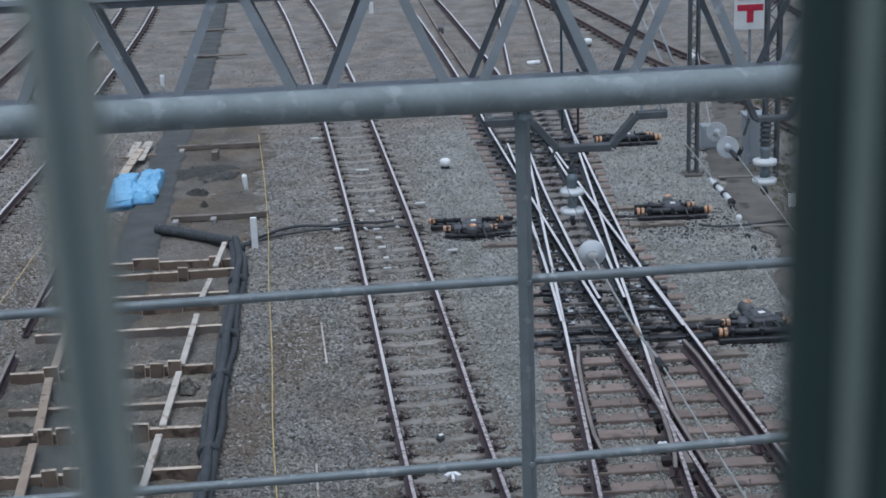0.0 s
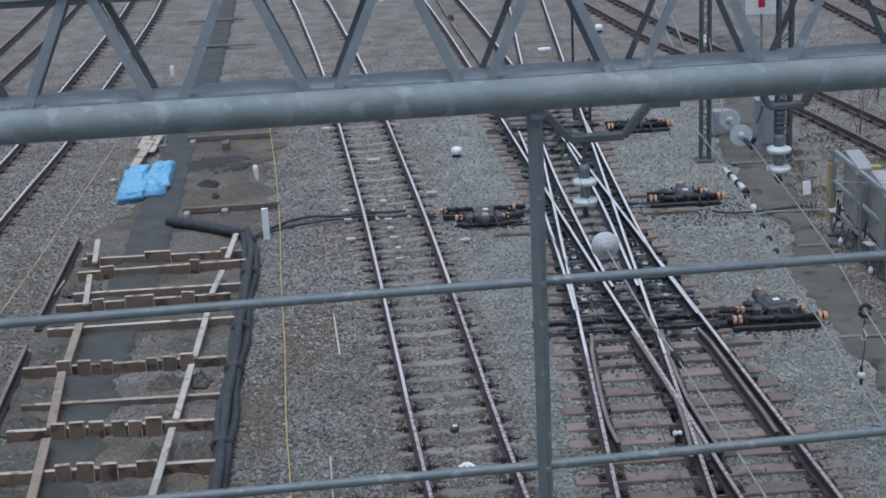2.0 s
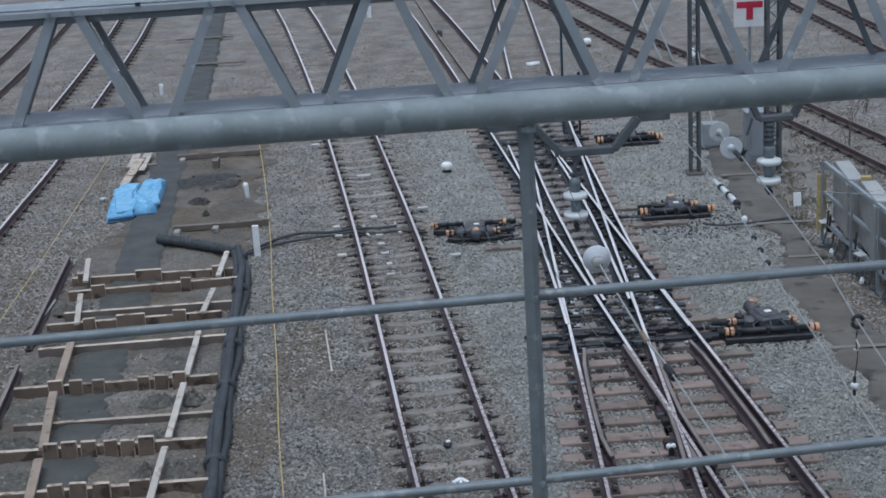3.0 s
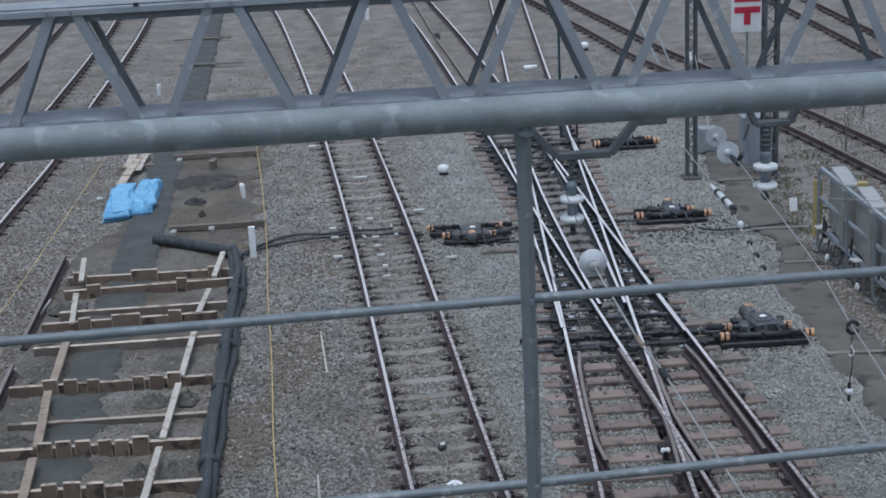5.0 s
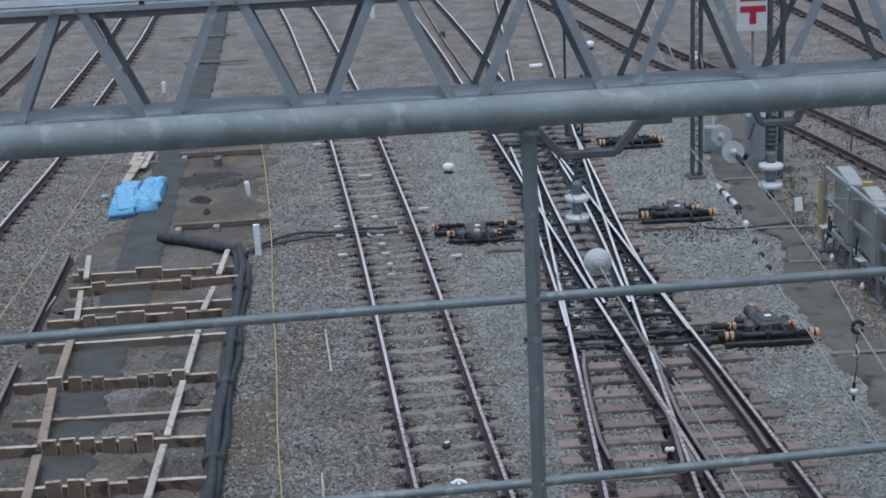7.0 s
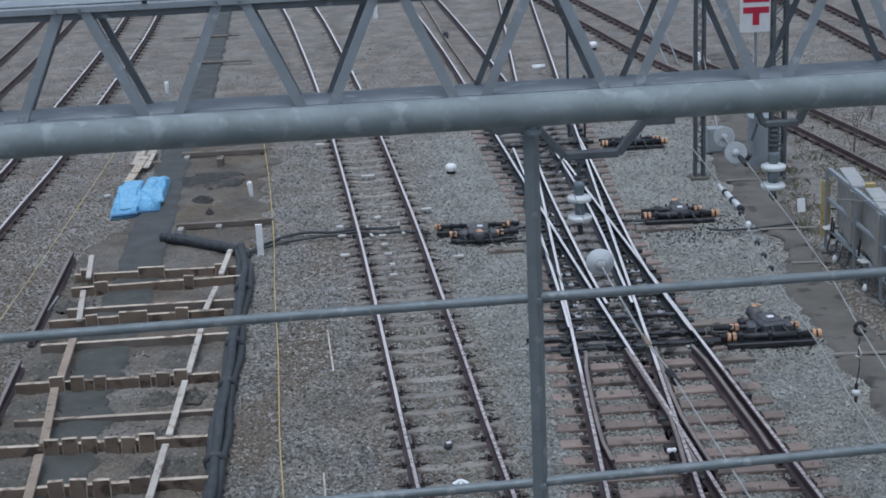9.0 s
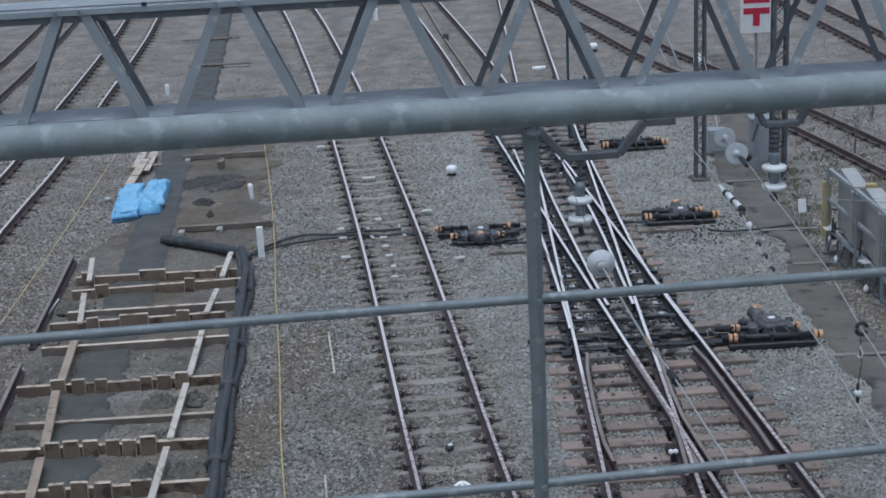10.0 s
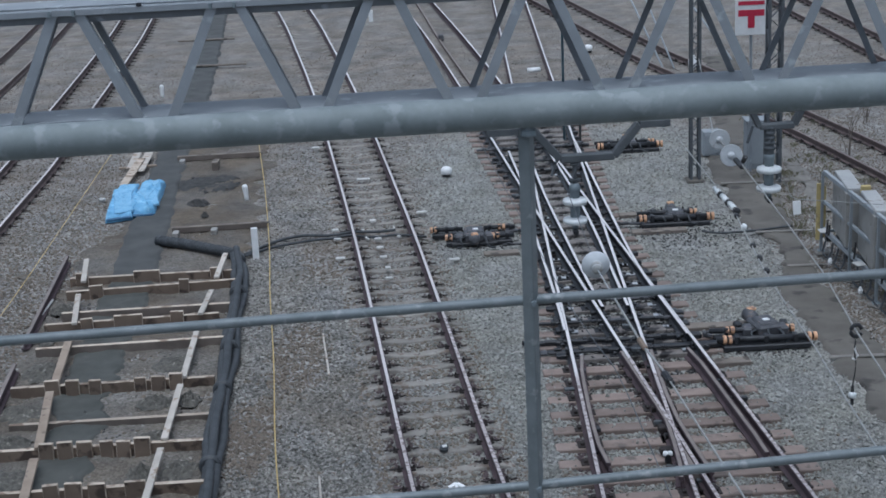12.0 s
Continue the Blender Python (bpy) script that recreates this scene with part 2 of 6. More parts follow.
    l.new(addf.outputs[0], less.inputs[2])
    share = n.new("ShaderNodeMath")
    share.operation = "MULTIPLY"
    share.inputs[1].default_value = 0.40
    l.new(fresh.outputs[0], share.inputs[0])
    clean = n.new("ShaderNodeMix")
    clean.data_type = "RGBA"
    clean.inputs["B"].default_value = (0.278, 0.287, 0.265, 1)
    l.new(share.outputs[0], clean.inputs["Factor"])
    l.new(ramp.outputs[0], clean.inputs["A"])
    cut = n.new("ShaderNodeMapRange")
    cut.inputs[1].default_value, cut.inputs[2].default_value = soil_from, soil_to
    cut.inputs[4].default_value = soil_most
    l.new(less.outputs[0], cut.inputs[0])
    fine = n.new("ShaderNodeTexNoise")
    fine.inputs["Scale"].default_value, fine.inputs["Detail"].default_value = 24, 5
    l.new(tc.outputs["Object"], fine.inputs["Vector"])
    soil = n.new("ShaderNodeMix")
    soil.data_type = "RGBA"
    soil.inputs["A"].default_value, soil.inputs["B"].default_value = tones
    blotch = n.new("ShaderNodeTexNoise")
    blotch.inputs["Scale"].default_value, blotch.inputs["Detail"].default_value = 1.1, 9
    blotch.inputs["Roughness"].default_value = 0.68
    l.new(tc.outputs["Object"], blotch.inputs["Vector"])
    spread = n.new("ShaderNodeMapRange")
    spread.inputs[1].default_value, spread.inputs[2].default_value = 0.40, 0.60
    l.new(blotch.outputs[0], spread.inputs[0])
    some = n.new("ShaderNodeMath")
    some.operation = "MULTIPLY"
    some.inputs[1].default_value = 1 - blotchy
    l.new(fine.outputs[0], some.inputs[0])
    both = n.new("ShaderNodeMath")
    both.operation = "MULTIPLY_ADD"
    both.inputs[1].default_value = blotchy
    l.new(spread.outputs[0], both.inputs[0])
    l.new(some.outputs[0], both.inputs[2])
    l.new(both.outputs[0], soil.inputs["Factor"])
    mix = n.new("ShaderNodeMix")
    mix.data_type = "RGBA"
    l.new(cut.outputs[0], mix.inputs["Factor"])
    l.new(clean.outputs["Result"], mix.inputs["A"])
    l.new(soil.outputs["Result"], mix.inputs["B"])
    dust = n.new("ShaderNodeTexNoise")
    dust.inputs["Scale"].default_value, dust.inputs["Detail"].default_value = 1.3, 7
    dust.inputs["Roughness"].default_value = 0.62
    l.new(tc.outputs["Object"], dust.inputs["Vector"])
    level = n.new("ShaderNodeMapRange")
    level.inputs[1].default_value, level.inputs[2].default_value = 0.36, 0.64
    level.inputs[3].default_value, level.inputs[4].default_value = 0.86, 1.14
    l.new(dust.outputs[0], level.inputs[0])
    tint = n.new("ShaderNodeTexNoise")
    tint.inputs["Scale"].default_value, tint.inputs["Detail"].default_value = 0.9, 4
    l.new(tc.outputs["Object"], tint.inputs["Vector"])
    hue = n.new("ShaderNodeMapRange")
    hue.inputs[1].default_value, hue.inputs[2].default_value = 0.38, 0.62
    hue.inputs[3].default_value, hue.inputs[4].default_value = 0.65, 1.2
    l.new(tint.outputs[0], hue.inputs[0])
    tone = n.new("ShaderNodeHueSaturation")
    l.new(level.outputs[0], tone.inputs["Value"])
    l.new(hue.outputs[0], tone.inputs["Saturation"])
    l.new(mix.outputs["Result"], tone.inputs["Color"])
    l.new(tone.outputs[0], bsdf.inputs["Base Color"])
    bsdf.inputs["Roughness"].default_value = 0.92
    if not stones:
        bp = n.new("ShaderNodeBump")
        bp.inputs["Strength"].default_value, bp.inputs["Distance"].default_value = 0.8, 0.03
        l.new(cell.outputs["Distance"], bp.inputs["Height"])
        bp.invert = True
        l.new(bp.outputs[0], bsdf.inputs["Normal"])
    return m


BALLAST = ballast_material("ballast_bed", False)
STONES = ballast_material("ballast_stones", True)
SOILSTONE = material("brown_soiled_stones", (0.112, 0.091, 0.073), (0.225, 0.19, 0.158), 0.95, 0, 9, 60, 0.3)
RUSTSTONE = material("rust_stained_stones", (0.05, 0.036, 0.039), (0.13, 0.10, 0.103), 0.92, 0, 9, 60, 0.3)
OILSTONE = material("oil_stained_stones", (0.016, 0.016, 0.018), (0.075, 0.07, 0.068), 0.75, 0, 7, 60, 0.3)
DIRT = ballast_material("trodden_dirt", False, 27, 0.16, 0.58, 0.93, ((0.058, 0.047, 0.037, 1), (0.165, 0.137, 0.107, 1)), 0.5)
RUBBLE = material("damp_rubble", (0.035, 0.036, 0.032), (0.16, 0.148, 0.128), 0.9, 0, 14, 60, 0.8, ((0.24, 0.225, 0.20), 11, 0.60), relief=0.02)
SPOIL = material("dark_wet_spoil", (0.012, 0.013, 0.013), (0.06, 0.057, 0.053), 0.75, 0, 9, 40, 0.6, ((0.075, 0.066, 0.056), 5, 0.62), relief=0.01)


# ---- building helpers ----
def add_box(bm, c, s, rz=0.0, rx=0.0, ry=0.0, bevel=0.0, mi=0):
    m = pose(c[0], c[1], c[2], rx, ry, rz) @ Matrix.Diagonal((s[0], s[1], s[2], 1))
    r = bmesh.ops.create_cube(bm, size=1, matrix=m)
    if bevel:
        es = {e for v in r["verts"] for e in v.link_edges}
        bmesh.ops.bevel(bm, geom=list(es), offset=bevel, segments=1, affect="EDGES", clamp_overlap=True)
    if mi:
        for f in {f for v in r["verts"] if v.is_valid for f in v.link_faces}:
            f.material_index = mi
    return bm


def add_bar(bm, p, q, w, h, bevel=0.0, up=(0, 0, 1)):
    """A straight rectangular bar from p to q, w wide and h high."""
    p, q = Vector(p), Vector(q)
    d = (q - p)
    y = d.normalized()
    x = y.cross(Vector(up))
    if x.length < 1e-4:
        x = y.cross(Vector((1, 0, 0)))
    x.normalize()
    z = x.cross(y)
    m = Matrix.Translation((p + q) / 2) @ Matrix((x, y, z)).transposed().to_4x4() @ Matrix.Diagonal((w, d.length, h, 1))
    r = bmesh.ops.create_cube(bm, size=1, matrix=m)
    if bevel:
        bmesh.ops.bevel(bm, geom=list({e for v in r["verts"] for e in v.link_edges}), offset=bevel, segments=1, affect="EDGES", clamp_overlap=True)
    return bm


def sweep(bm, pts, profile, closed=True, top=()):
    """Sweeps a profile of (side, up) along a path; top: profile edges whose faces take the second material."""
    rings = []
    pts = [Vector(p) for p in pts]
    for i, p in enumerate(pts):
        d = (pts[min(i + 1, len(pts) - 1)] - pts[max(i - 1, 0)]).normalized()
        x = d.cross(Vector((0, 0, 1)))
        if x.length < 1e-3:
            x = d.cross(Vector((0, 1, 0)))
        x.normalize()
        z = x.cross(d)
        rings.append([bm.verts.new(p + x * a + z * b) for a, b in profile])
    n = len(profile)
    for r0, r1 in zip(rings, rings[1:]):
        for k in range(n):
            f = bm.faces.new((r0[k], r0[(k + 1) % n], r1[(k + 1) % n], r1[k]))
            f.material_index = 1 if k in top else 0
    bm.faces.new(rings[0][::-1])
    bm.faces.new(rings[-1])
    return bm


def circle(r, n=12):
    return [(r * math.cos(2 * math.pi * k / n), r * math.sin(2 * math.pi * k / n)) for k in range(n)]


def tube(bm, pts, r, n=12):
    return sweep(bm, pts, circle(r, n))


def lathe(bm, profile, m, n=24):
    """Turns a profile of (radius, height) round the local z axis."""
    rings = []
    for r, z in profile:
        rings.append([bm.verts.new(m @ Vector((r * math.cos(2 * math.pi * k / n), r * math.sin(2 * math.pi * k / n), z))) for k in range(n)])
    for a, b in zip(rings, rings[1:]):
        for k in range(n):
            bm.faces.new((a[k], a[(k + 1) % n], b[(k + 1) % n], b[k]))
    bm.faces.new(rings[0][::-1])
    bm.faces.new(rings[-1])
    return bm


def smooth_path(pts, step=0.5):
    """A smooth curve through the points, sampled about every step metres."""
    pts = [Vector(p) for p in pts]
    out = []
    ext = [pts[0] * 2 - pts[1], *pts, pts[-1] * 2 - pts[-2]]
    for i in range(1, len(ext) - 2):
        a, b, c, d = ext[i - 1:i + 3]
        k = max(1, int((c - b).length / step))
        for j in range(k):
            t = j / k
            out.append(0.5 * ((2 * b) + (c - a) * t + (2 * a - 5 * b + 4 * c - d) * t * t + (3 * b - a - 3 * c + d) * t ** 3))
    out.append(pts[-1])
    return out


def mesh_object(name, bm, mats, smooth=False):
    me = bpy.data.meshes.new(name)
    bmesh.ops.recalc_face_normals(bm, faces=bm.faces)
    bm.to_mesh(me)
    bm.free()
    for m in mats if isinstance(mats, (list, tuple)) else (mats,):
        me.materials.append(m)
    if smooth:
        for p in me.polygons:
            p.use_smooth = True
    return new(name, me)


def thing(name, at, label, category, group="", kind=""):
    ob = new(name)
    ob.empty_display_size = 0.1
    ob.location = at
    return tagged(ob, label, category, group, kind)


def world_of(ob):
    """The pose of an object in the world, through its parents."""
    m = ob.matrix_parent_inverse @ ob.matrix_basis
    return world_of(ob.parent) @ m if ob.parent else ob.matrix_basis.copy()


def part(name, bm, mats, parent, label="", smooth=False):
    """Links a mesh, built in world space, as one object under its thing."""
    ob = mesh_object(name, bm, mats, smooth)
    ob.parent = parent
    ob.matrix_parent_inverse = world_of(parent).inverted()
    if label:
        ob["label"] = label
    return ob


def piece(name, mesh, m, parent):
    """One more object on a shared mesh, at the pose m, under its thing."""
    ob = new(name, mesh)
    ob.parent = parent
    ob.matrix_parent_inverse = world_of(parent).inverted()
    ob.matrix_basis = m
    return ob


# ---- ground: one sheet of ballast out to the horizon ----
MID = [(1.6, 5), (0.12, 18.3), (-0.21, 21.5), (-0.59, 25.3), (-1.07, 29.9), (-1.89, 37.0), (-2.515, 42.2), (-3.42, 48.8), (-4.8, 57.9), (-7.9, 75)]


def q_line(y):
    return 2.21 + 0.0135 * y


def p_line(y):
    return 5.603 - 0.101 * y + 0.01 * min(10.0, max(0.0, y - 32)) - 0.0011 * max(0.0, y - 45) ** 2


def ground_height(x, y):
    """Uneven ballast, a little lower between the sleepers of the through track and the timbers of the slip."""
    p = Vector((x, y, 0))
    h = -0.035 + 0.022 * noise.noise(p * 0.55) + 0.014 * noise.noise(p * 2.3)
    if 10 < y < 60:
        d = abs(x - float(np.interp(y, [q[1] for q in MID], [q[0] for q in MID])))
        h -= 0.035 * min(1.0, max(0.0, (1.35 - d) / 0.4))
        lo, hi = min(q_line(y), p_line(y)) - 0.95, max(q_line(y), p_line(y)) + 0.95
        if y < 47:
            h -= 0.025 * min(1.0, max(0.0, min(x - lo, hi - x) / 0.25))
    return h


def steps(stops):
    out = []
    for a, b, k in stops:
        out += list(np.linspace(a, b, k, endpoint=False))
    return out + [stops[-1][1]]


def build_ground():
    xs = steps([(-3000, -60, 6), (-60, -16, 22), (-16, 15, 155), (15, 60, 22), (60, 3000, 6)])
    ys = steps([(-3000, -30, 6), (-30, 12, 20), (12, 62, 200), (62, 120, 20), (120, 4500, 8)])
    verts = [(x, y, ground_height(x, y) if abs(x) < 70 and -40 < y < 130 else -0.04) for y in ys for x in xs]
    w = len(xs)
    faces = [(j * w + i, j * w + i + 1, (j + 1) * w + i + 1, (j + 1) * w + i) for j in range(len(ys) - 1) for i in range(w - 1)]
    me = bpy.data.meshes.new("ground")
    me.from_pydata(verts, [], faces)
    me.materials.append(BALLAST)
    for p in me.polygons:
        p.use_smooth = True
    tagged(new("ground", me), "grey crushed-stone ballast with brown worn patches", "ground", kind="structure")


build_ground()


# ---- tracks ----
RAIL = [(-0.0635, 0), (0.0635, 0), (0.0635, 0.011), (0.014, 0.028), (0.008, 0.045), (0.008, 0.1), (0.0325, 0.117), (0.0325, 0.147), (0.027, 0.1525), (0.023, 0.1535),
        (-0.023, 0.1535), (-0.027, 0.1525), (-0.0325, 0.147), (-0.0325, 0.117), (-0.008, 0.1), (-0.008, 0.045), (-0.014, 0.028), (-0.0635, 0.011)]
HEAD = (8, 9, 10)
Z0 = 0.007


# worn: y below which the heads take the dimmer near colour
def add_rail(parent, pts, lift=0.0, head=None, label="", greased=False, side=None, worn=False, through_line=False):
    bm = sweep(bmesh.new(), smooth_path([(x, y, Z0 + lift) for x, y in pts], 0.6), RAIL, top=HEAD[1:2] if greased else HEAD)
    bm.normal_update()
    for f in bm.faces if worn else ():  # near heads browner: their weaker sheen is put into the colour
        if f.material_index == 1 and f.calc_center_median().y < worn:
            f.material_index = 3
    for f in bm.faces if through_line else ():  # far heads get a brighter colour for grazing sheen, near shoulders the dull side
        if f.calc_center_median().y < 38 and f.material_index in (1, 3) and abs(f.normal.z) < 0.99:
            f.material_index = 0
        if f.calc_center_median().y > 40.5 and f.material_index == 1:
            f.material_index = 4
    for f in bm.faces if greased else ():
        y = f.calc_center_median().y
        if f.material_index == 0 and 22.4 < y < 42.0:
            f.material_index = 2
        # near slip heads dimmed by colour in place of less reflected sky
        if f.material_index == 1 and y < 22.0:
            f.material_index = 3
    return part("rail", bm, [side or RUST, head or SHINE, BLACKSTEEL, BROWNDIM if worn else head or BROWNDIM, SHINE], parent, label)


def offset(pts, d):
    """The plan curve d metres to the right of pts (seen along it)."""
    pts = smooth_path([(x, y, 0) for x, y in pts], 1.5)
    out = []
    for i, p in enumerate(pts):
        t = (pts[min(i + 1, len(pts) - 1)] - pts[max(i - 1, 0)]).normalized()
        out.append((p.x + t.y * d, p.y - t.x * d))
    return out


def along(pts, spacing, y0, y1):
    """Places and headings every spacing metres along a plan curve, from y0 to y1."""
    fine = [p for p in smooth_path([(x, y, 0) for x, y in pts], 0.1) if y0 <= p.y <= y1]
    res, due = [], 0.0
    for a, b in zip(fine, fine[1:]):
        due -= (b - a).length
        if due <= 0:
            p, d = b.lerp(a, -due / (b - a).length), b - a
            res.append((p.x, p.y, -math.degrees(math.atan2(d.x, d.y))))
            due += spacing
    return res


def sleeper_mesh(name, length, width, height, mat):
    bm = bmesh.new()
    bmesh.ops.create_cube(bm, size=1, matrix=Matrix.Diagonal((length, width, height, 1)))
    for v in bm.verts:
        if v.co.z > 0:
            v.co.y *= 0.82
    bmesh.ops.translate(bm, verts=bm.verts, vec=(0, 0, -height / 2))
    bmesh.ops.bevel(bm, geom=list(bm.edges), offset=0.012, segments=1, affect="EDGES")
    me = bpy.data.meshes.new(name)
    bm.to_mesh(me)
    bm.free()
    me.materials.append(mat)
    return me


def waisted_sleeper_mesh(name, length, mat):
    """A concrete sleeper: high and broad under the rails, hollowed in the middle, falling away at the ends."""
    bm = bmesh.new()
    rings = []
    for x, z, w in ((-1.0, -0.075, 0.085), (-0.78, -0.035, 0.095), (-0.70, 0.0, 0.10), (-0.43, 0.0, 0.10), (-0.30, -0.03, 0.09), (0.0, -0.05, 0.082), (0.30, -0.03, 0.09), (0.43, 0.0, 0.10), (0.70, 0.0, 0.10), (0.78, -0.035, 0.095), (1.0, -0.075, 0.085)):
        x *= length / 2
        rings.append([bm.verts.new((x, y, h)) for y, h in ((-w - 0.035, -0.17), (-w - 0.006, z - 0.014), (-w + 0.008, z), (w - 0.008, z), (w + 0.006, z - 0.014), (w + 0.035, -0.17))])
    for a, b in zip(rings, rings[1:]):
        for k in range(6):
            bm.faces.new((a[k], a[(k + 1) % 6], b[(k + 1) % 6], b[k]))
    bm.faces.new(rings[0])
    bm.faces.new(rings[-1])
    bmesh.ops.recalc_face_normals(bm, faces=bm.faces)
    me = bpy.data.meshes.new(name)
    bm.to_mesh(me)
    bm.free()
    me.materials.append(mat)
    return me


def clip_mesh():
    """A dark spring clip with its bolt, on both sides of one rail foot."""
    bm = bmesh.new()
    for s in (-1, 1):
        add_box(bm, (s * 0.085, 0, 0.004), (0.07, 0.10, 0.018), bevel=0.004)
        add_box(bm, (s * 0.10, 0.004, 0.024), (0.12, 0.042, 0.014), rz=s * 10, ry=s * 6, bevel=0.004)
        bmesh.ops.create_cone(bm, cap_ends=True, segments=6, radius1=0.016, radius2=0.013, depth=0.045, matrix=pose(s * 0.10, 0, 0.04))
        add_box(bm, (s * 0.185, 0.02, 0.006), (0.09, 0.026, 0.016), rz=s * 20)
    me = bpy.data.meshes.new("clip")
    bm.to_mesh(me)
    bm.free()
    me.materials.append(CLIP)
    return me


CLIP_MESH = clip_mesh()
GAUGE = 1.132


def plain_track(pts, y0, y1, spacing, mesh, label, head=None, clips=True, lift=0.0, sink=0.008, side=None, worn=False, clipped=42):
    c = thing("railway_track", (*pts[0], 0), label, "railway track", kind="structure")
    for s in (-1, 1):
        add_rail(c, offset(pts, s * GAUGE / 2), lift, head, side=side, worn=worn and (20.5, 24.5)[s > 0], through_line=worn)
    for x, y, a in along(pts, spacing, y0, y1):
        deep = sink + 0.03 * min(1.0, max(0.0, (y - 34) / 8))
        sl = piece("sleeper", mesh, pose(x, y, random.uniform(-0.004, 0.002) - deep, random.uniform(-0.5, 0.5), 0, a + random.uniform(-0.6, 0.6)), c)
        if clips and y < clipped:
            for s in (-1, 1):
                cl = new("fastening_clip", CLIP_MESH)
                cl.parent = sl
                cl.matrix_basis = pose(s * GAUGE / 2, 0, 0.006 + deep)
    return c


SLEEPER_PC = waisted_sleeper_mesh("concrete_sleeper", 2.0, CONC_SLEEPER)
SLEEPER_OLD = sleeper_mesh("timber_sleeper", 2.1, 0.22, 0.16, WOODDARK)
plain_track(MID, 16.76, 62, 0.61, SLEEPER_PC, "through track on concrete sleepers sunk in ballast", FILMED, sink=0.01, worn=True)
WEST1 = [(-9.2, 20), (-9.33, 30.8), (-9.33, 36), (-9.57, 41.8), (-9.87, 49.4), (-10.32, 57), (-12, 78)]
plain_track(WEST1, 28, 62, 0.58, SLEEPER_PC, "siding track with dulled rails on sleepers in ballast", FILMED, sink=0.015, side=OLDRUST, clipped=58)
WEST2 = [(-12.6, 30), (-12.75, 42), (-12.95, 50), (-13.3, 57), (-14.6, 78)]
plain_track(WEST2, 40, 62, 0.58, SLEEPER_OLD, "rusty siding track beside the yard edge", DULLHEAD, sink=0.04, side=OLDRUST)
EAST1 = [(12.2, 20.5), (9.8, 32.1), (8.97, 36), (7.36, 42.9), (6.53, 46.1), (5.6, 51), (4.45, 57), (1.0, 76)]
plain_track(EAST1, 28, 60, 0.6, SLEEPER_OLD, "rust-brown siding track in brown ballast", SIDINGHEAD, clipped=60, sink=0.04, side=OLDRUST)
EAST2 = [(15.6, 20), (13.8, 36), (13.05, 46), (12.55, 53), (12.1, 60), (11, 76)]
plain_track(EAST2, 38, 62, 0.6, SLEEPER_OLD, "rust-brown outer siding track", SIDINGHEAD, clipped=60, sink=0.04, side=OLDRUST)


# ---- the double slip where two tracks cross ----
def build_slip():
    c = thing("slip_crossing", (2.6, 29, 0), "double slip crossing with polished rails on oil-blackened timbers", "railway track", kind="structure")
    q = [(q_line(y), y) for y in (5, 15, 25, 35, 45, 58, 76)]
    p = [(p_line(y), y) for y in (5, 12, 20, 28, 36, 44, 50, 56, 62, 76)]
    for s in (-1, 1):
        add_rail(c, offset(q, s * GAUGE / 2), greased=True)
        add_rail(c, offset(p, s * GAUGE / 2), 0.003, greased=True)
    # slip rails: outer left, outer right and the two inner curves
    add_rail(c, [(1.762, 31.2), (1.79, 30.4), (1.83, 29.0), (1.885, 26.8), (1.925, 24.8), (1.935, 23.6)], 0.006, greased=True)
    add_rail(c, [(3.27, 36.0), (3.32, 34.0), (3.345, 32.6), (3.37, 31.3), (3.418, 28.9), (3.455, 27.4), (3.53, 26.0), (3.66, 24.6), (3.80, 23.2)], 0.006, greased=True)
    add_rail(c, [(2.13, 35.4), (2.20, 32.5), (2.26, 30.9), (2.36, 29.0), (2.53, 26.0), (2.64, 24.6)], 0.006, greased=True)
    add_rail(c, [(2.62, 34.8), (2.76, 32.9), (2.90, 30.7), (2.985, 28.2), (3.02, 26.0), (3.05, 24.6)], 0.006, greased=True)
    add_rail(c, [(1.71, 35.3), (1.77, 34.0), (1.84, 32.57), (1.91, 31.2)], 0.006, greased=True)
    # check rails beside the stock rails, with flared ends
    add_rail(c, [(2.09, 22.5), (2.03, 21.9), (1.99, 20.5), (1.99, 19.3), (2.05, 18.7)], 0.004, DULLHEAD, "dull check rail with flared ends", greased=True)
    add_rail(c, [(3.70, 22.6), (3.80, 22.0), (3.95, 20.5), (4.06, 19.4), (4.10, 18.8)], 0.004, DULLHEAD, "dull check rail with flared ends", greased=True)
    add_rail(c, [(2.30, 36.2), (2.27, 37.0), (2.28, 39.5), (2.34, 40.2)], 0.004, DULLHEAD, "dull check rail with flared ends", greased=True)
    # wing rails of the crossing frogs
    add_rail(c, [(2.70, 22.6), (2.89, 20.9), (2.985, 20.0), (2.95, 18.6), (2.90, 18.2)], 0.001, DULLHEAD, "wing rail of the crossing frog", greased=True)
    add_rail(c, [(3.14, 22.6), (3.12, 20.9), (3.14, 20.0), (3.30, 18.3)], 0.001, DULLHEAD, "wing rail of the crossing frog", greased=True)
    # solid nose between the two running rails, and the blocks that hold its wings
    bm = bmesh.new()
    ends = [[bm.verts.new((x, y, z)) for x in (q_line(y) + 0.566, p_line(y) - 0.566)] for y, z in ((19.62, 0.146), (18.35, 0.146), (19.62, 0.02), (18.35, 0.02))]
    a, b, d, e = ends
    for f in ((a[0], a[1], b[1], b[0]), (d[0], d[1], e[1], e[0]), (a[0], b[0], e[0], d[0]), (a[1], b[1], e[1], d[1]), (a[0], a[1], d[1], d[0]), (b[0], b[1], e[1], e[0])):
        bm.faces.new(f)
    part("frog_nose", bm, DULLHEAD, c, "worn steel nose of the crossing frog")
